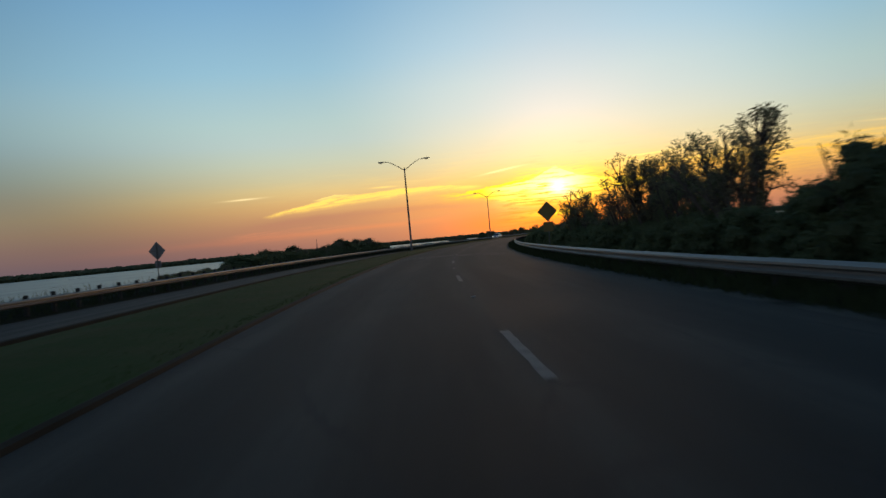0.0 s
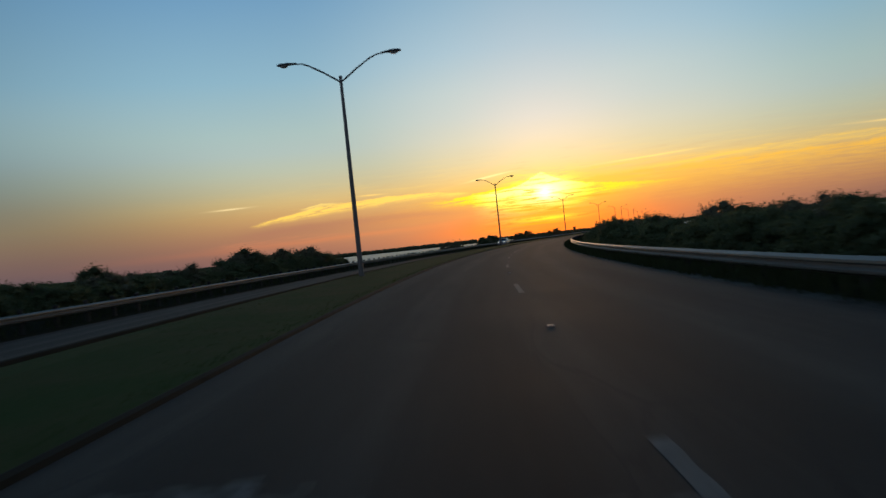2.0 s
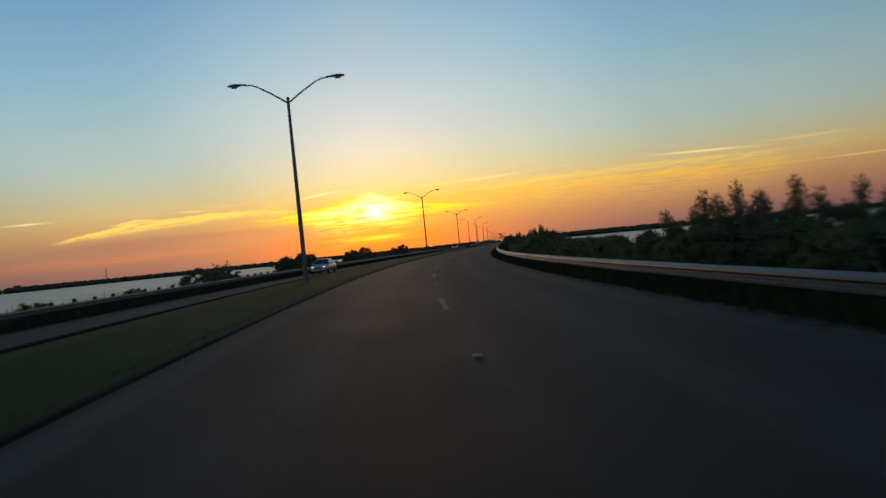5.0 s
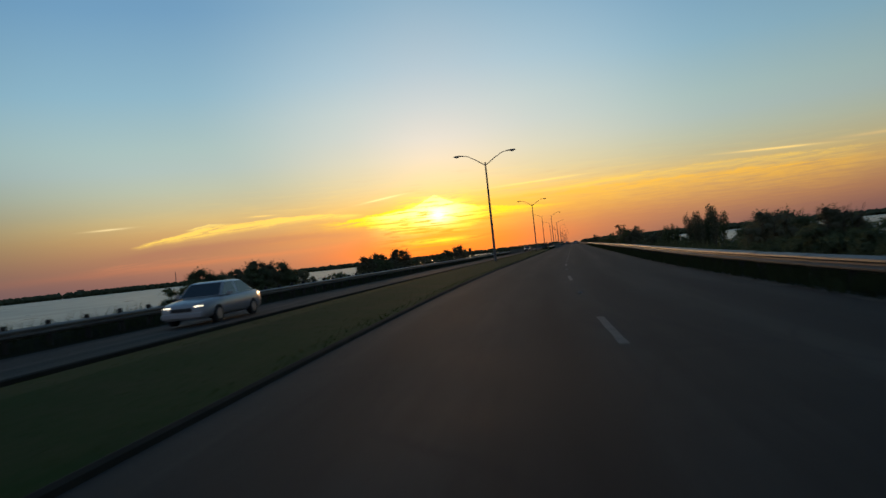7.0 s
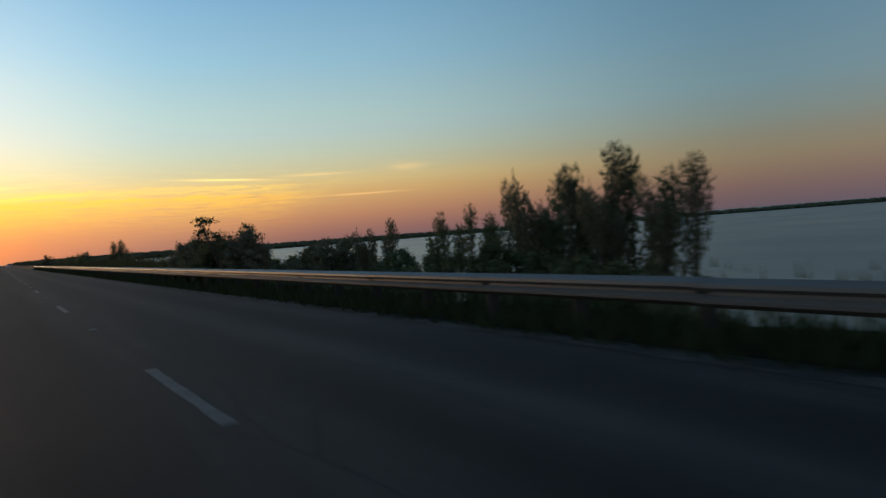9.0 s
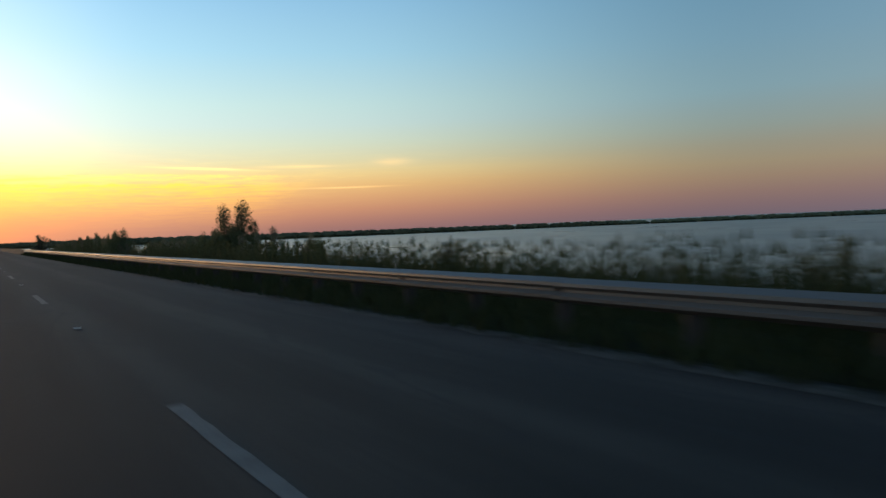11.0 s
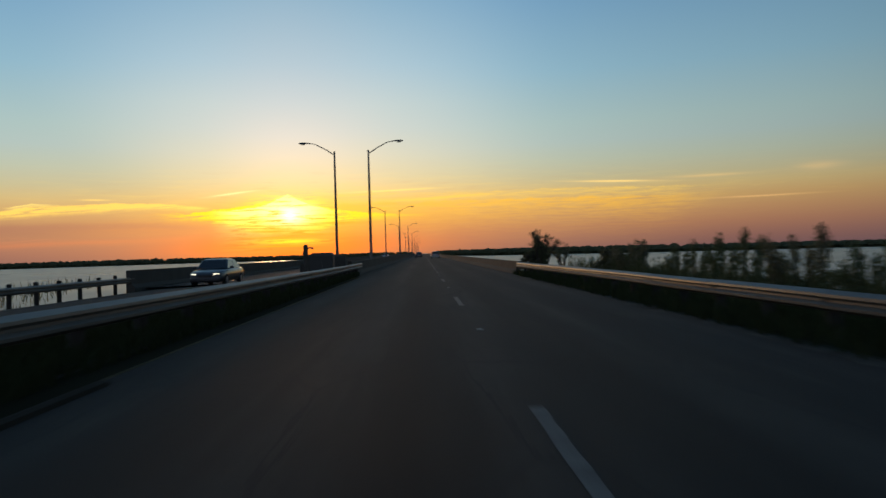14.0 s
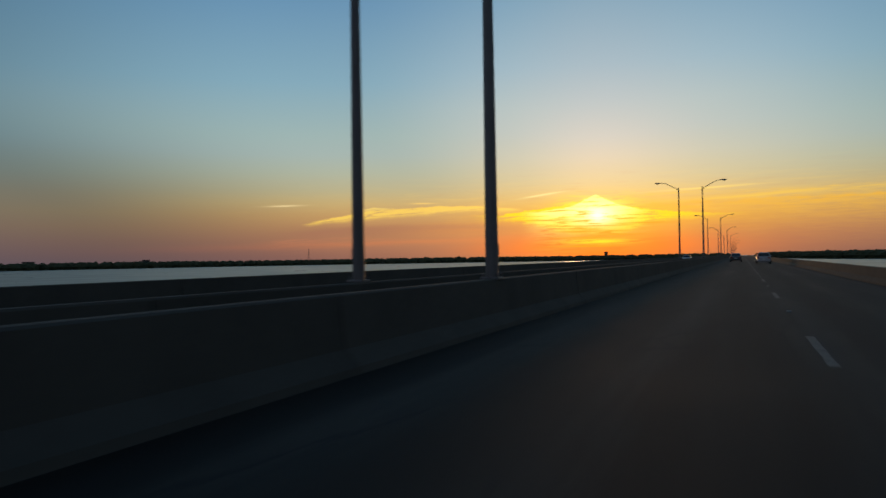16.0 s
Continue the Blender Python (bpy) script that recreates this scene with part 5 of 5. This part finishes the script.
def car(label, category, paint, at, turn, length, width, height, lights_on, tall=False):
    """A car whose nose looks to +y before it is turned."""
    c = thing("car", label, category)
    c.matrix_basis = pose(*at, 0, 0, turn)
    k, w, belt = length / 4.6, width / 2, height * 0.66
    nose = 1.12 if tall else 1.0
    st = [(-2.30, 0.80, 0.80), (-2.24, 0.92, 0.95), (-1.9, 0.98, 1.0), (-1.2, 1.0, 1.0), (0, 1.0, 0.985), (0.95, 1.0, 0.955), (1.5, 0.985, 0.90), (1.95, 0.94, 0.82 * nose), (2.2, 0.86, 0.72 * nose), (2.30, 0.74, 0.62)]
    bm = bmesh.new()
    rings = []
    for y, fw, fz in st:
        a, z = w * fw, belt * fz
        half = [(0.0, 0.24), (a * 0.80, 0.24), (a * 0.97, 0.33), (a, z * 0.62), (a * 0.965, z * 0.90), (a * 0.88, z * 0.985), (a * 0.45, z * 1.01), (0.0, z * 1.015)]
        ring = half + [(-x, zz) for x, zz in half[-2:0:-1]]
        rings.append([bm.verts.new((x, y * k, zz)) for x, zz in ring])
    m = len(rings[0])
    for a, b in zip(rings, rings[1:]):
        for i in range(m):
            bm.faces.new((a[i], a[(i + 1) % m], b[(i + 1) % m], b[i]))
    bm.faces.new(rings[0])
    bm.faces.new(rings[-1])
    body = part("body", bm, paint, c)
    body.data.polygons.foreach_set("use_smooth", [True] * len(body.data.polygons))
    rear_top, front_top = (-1.95, 0.35) if tall else (-0.95, 0.30)
    rear_base, front_base = (-2.15, 1.05) if tall else (-1.75, 1.05)
    base_z, top_z = belt * 0.97, height
    bw, tw = w * 0.90, w * 0.70
    bm = bmesh.new()

    def quad_ring(z, y0, y1, hw):
        return [bm.verts.new(p) for p in ((-hw, y0 * k, z), (hw, y0 * k, z), (hw, y1 * k, z), (-hw, y1 * k, z))]

    r0 = quad_ring(base_z, rear_base, front_base, bw)
    r1 = quad_ring(top_z - 0.05, rear_top - 0.05, front_top + 0.12, tw * 1.04)
    r2 = quad_ring(top_z, rear_top + 0.18, front_top - 0.15, tw * 0.82)
    for a, b in ((r0, r1), (r1, r2)):
        for i in range(4):
            bm.faces.new((a[i], a[(i + 1) % 4], b[(i + 1) % 4], b[i]))
    bm.faces.new(r2)
    bm.edges.ensure_lookup_table()
    soft = [e for e in bm.edges if len(e.link_faces) == 2]
    bmesh.ops.bevel(bm, geom=soft, offset=0.055, segments=3, affect="EDGES", profile=0.5)
    roof = part("roof", bm, paint, c)
    roof.data.polygons.foreach_set("use_smooth", [True] * len(roof.data.polygons))

    def pane(name, corners, label_text):
        g = bmesh.new()
        pts = [Vector(p) for p in corners]
        mid_p = sum(pts, Vector()) / 4
        nrm = (pts[1] - pts[0]).cross(pts[3] - pts[0]).normalized()
        if nrm.dot(mid_p - Vector((0, 0, base_z - 0.2))) < 0:
            nrm.negate()
        inner = [mid_p + (p - mid_p) * 0.90 + nrm * 0.006 for p in pts]
        vs = [g.verts.new(p) for p in inner]
        g.faces.new(vs)
        part(name, g, GLASS_DARK, c, label_text)

    t = top_z - 0.05
    yb0, yb1, yt0, yt1 = rear_base * k, front_base * k, (rear_top - 0.05) * k, (front_top + 0.12) * k
    x0, x1 = bw, tw * 1.04
    pane("windscreen", ((-x0, yb1, base_z), (x0, yb1, base_z), (x1, yt1, t), (-x1, yt1, t)), "sloping tinted windscreen")
    pane("rear_window", ((-x0, yb0, base_z), (x0, yb0, base_z), (x1, yt0, t), (-x1, yt0, t)), "tinted rear window")
    for s in (-1, 1):
        yn = yt0 * 0.5 + yt1 * 0.5
        pane("side_window", ((s * x0, yn + 0.03, base_z), (s * x0, yb1 - 0.05, base_z), (s * x1, yt1 - 0.03, t), (s * x1, yn + 0.03, t)), "tinted side window")
        pane("side_window", ((s * x0, yb0 + 0.05, base_z), (s * x0, yn - 0.03, base_z), (s * x1, yn - 0.03, t), (s * x1, yt0 + 0.03, t)), "tinted side window")
        for y in (-1.38 * k, 1.40 * k):
            g = bmesh.new()
            tube(g, [(s * (w - 0.20), y, 0.325), (s * (w - 0.17), y, 0.325), (s * (w - 0.01), y, 0.325), (s * (w + 0.005), y, 0.325)], [0.29, 0.325, 0.325, 0.29], 20)
            wheel = part("wheel", g, TYRE, c, "black tyre")
            g = bmesh.new()
            tube(g, [(s * (w - 0.02), y, 0.325), (s * (w + 0.012), y, 0.325)], [0.21, 0.19], 14)
            part("rim", g, RIM, wheel)
        g = bmesh.new()
        box(g, (0.20, 0.10, 0.13), (s * (w + 0.08), 0.72 * k, base_z + 0.06), None, 0.03)
        part("wing_mirror", g, paint, c)
        g = bmesh.new()
        box(g, (0.30, 0.10, 0.12), (s * w * 0.64, 2.19 * k, belt * 0.66), Matrix.Rotation(radians(-14 * s), 4, "Z"), 0.03)
        part("headlight", g, LIT if lights_on else UNLIT, c, "lit white headlight" if lights_on else "")
        g = bmesh.new()
        box(g, (0.30, 0.08, 0.17), (s * w * 0.72, -2.27 * k, belt * 0.80), Matrix.Rotation(radians(10 * s), 4, "Z"), 0.03)
        part("tail_light", g, TAIL, c, "red tail light")
    for y, z, nm in ((2.28, 0.38, "front_bumper"), (-2.28, 0.42, "rear_bumper")):
        g = bmesh.new()
        box(g, (width * 0.82, 0.14, 0.20), (0, y * k, z), None, 0.05)
        part(nm, g, paint, c)
    g = bmesh.new()
    box(g, (width * 0.42, 0.05, 0.12), (0, 2.31 * k, belt * 0.60), None, 0.02)
    part("grille", g, TRIM, c)
    g = bmesh.new()
    box(g, (0.30, 0.02, 0.15), (0, -2.36 * k, 0.62), None, 0.006)
    part("number_plate", g, PLATE, c, "plain pale number plate")
    return c


SILVER = car_paint("silver_paint", (0.35, 0.35, 0.36))
GREY = car_paint("dark_grey_paint", (0.03, 0.034, 0.04))
WHITE = car_paint("white_paint", (0.6, 0.6, 0.58))
car("silver hatchback driving ahead on the bridge", "car", SILVER, (2.65, 494.0, -0.06), 0, 4.3, 1.78, 1.50, False, True)
car("dark saloon driving ahead over the bridge", "car", GREY, (-0.9, 516.0, 0.01), 0, 4.7, 1.82, 1.45, False)
p = place(209.6, -13.0, -0.28)
car("silver saloon with lit headlights on the oncoming carriageway", "car", SILVER, (p.x, p.y, p.z), heading(209) + 180, 4.7, 1.82, 1.45, True)
car("dark saloon with lit headlights coming off the bridge", "car", GREY, (-11.2, 382.7, -0.21), 180, 4.7, 1.82, 1.45, True)
car("far car with lit headlights on the bridge", "car", WHITE, (-11.0, 552.0, -0.18), 180, 4.6, 1.8, 1.48, True)

# ---------------------------------------------------------------- far landmarks


def mast():
    tower = thing("radio_mast", "thin lattice radio mast far across the bay", "mast")
    tower.matrix_basis = pose(-1372, 2439, -3)
    bm = bmesh.new()
    for a in (0, 120, 240):
        x, y = math.cos(radians(a)), math.sin(radians(a))
        tube(bm, [(2.6 * x, 2.6 * y, 0), (0.5 * x, 0.5 * y, 46)], [0.35, 0.25], 5)
    part("frame", bm, POLE, tower)
    bm = bmesh.new()
    for i in range(11):
        z0, z1 = 4 * i, 4 * i + 4
        r0, r1 = 2.6 - 2.1 * z0 / 46, 2.6 - 2.1 * z1 / 46
        for a in (0, 120, 240):
            tube(bm, [(r0 * math.cos(radians(a)), r0 * math.sin(radians(a)), z0), (r1 * math.cos(radians(a + 120)), r1 * math.sin(radians(a + 120)), z1)], [0.15, 0.15], 4)
    part("bracing", bm, POLE, tower)


mast()


def far_building(label, x, y, w, d, h):
    b = thing("far_building", label, "building")
    b.matrix_basis = pose(x, y, -3)
    bm = bmesh.new()
    box(bm, (w, d, h), (0, 0, h / 2), None, 0.2)
    part("wall", bm, CONCRETE, b)
    bm = bmesh.new()
    box(bm, (w * 1.06, d * 1.06, 0.8), (0, 0, h + 0.4), None, 0.1)
    part("roof", bm, CONCRETE, b)


far_building("small block above the far trees", -640, 1010, 6, 6, 8.2)
far_building("flat-roofed building above the far trees", -690, 900, 9, 8, 7.6)
far_building("slim tower above the trees ahead", -165, 1330, 4, 4, 10)
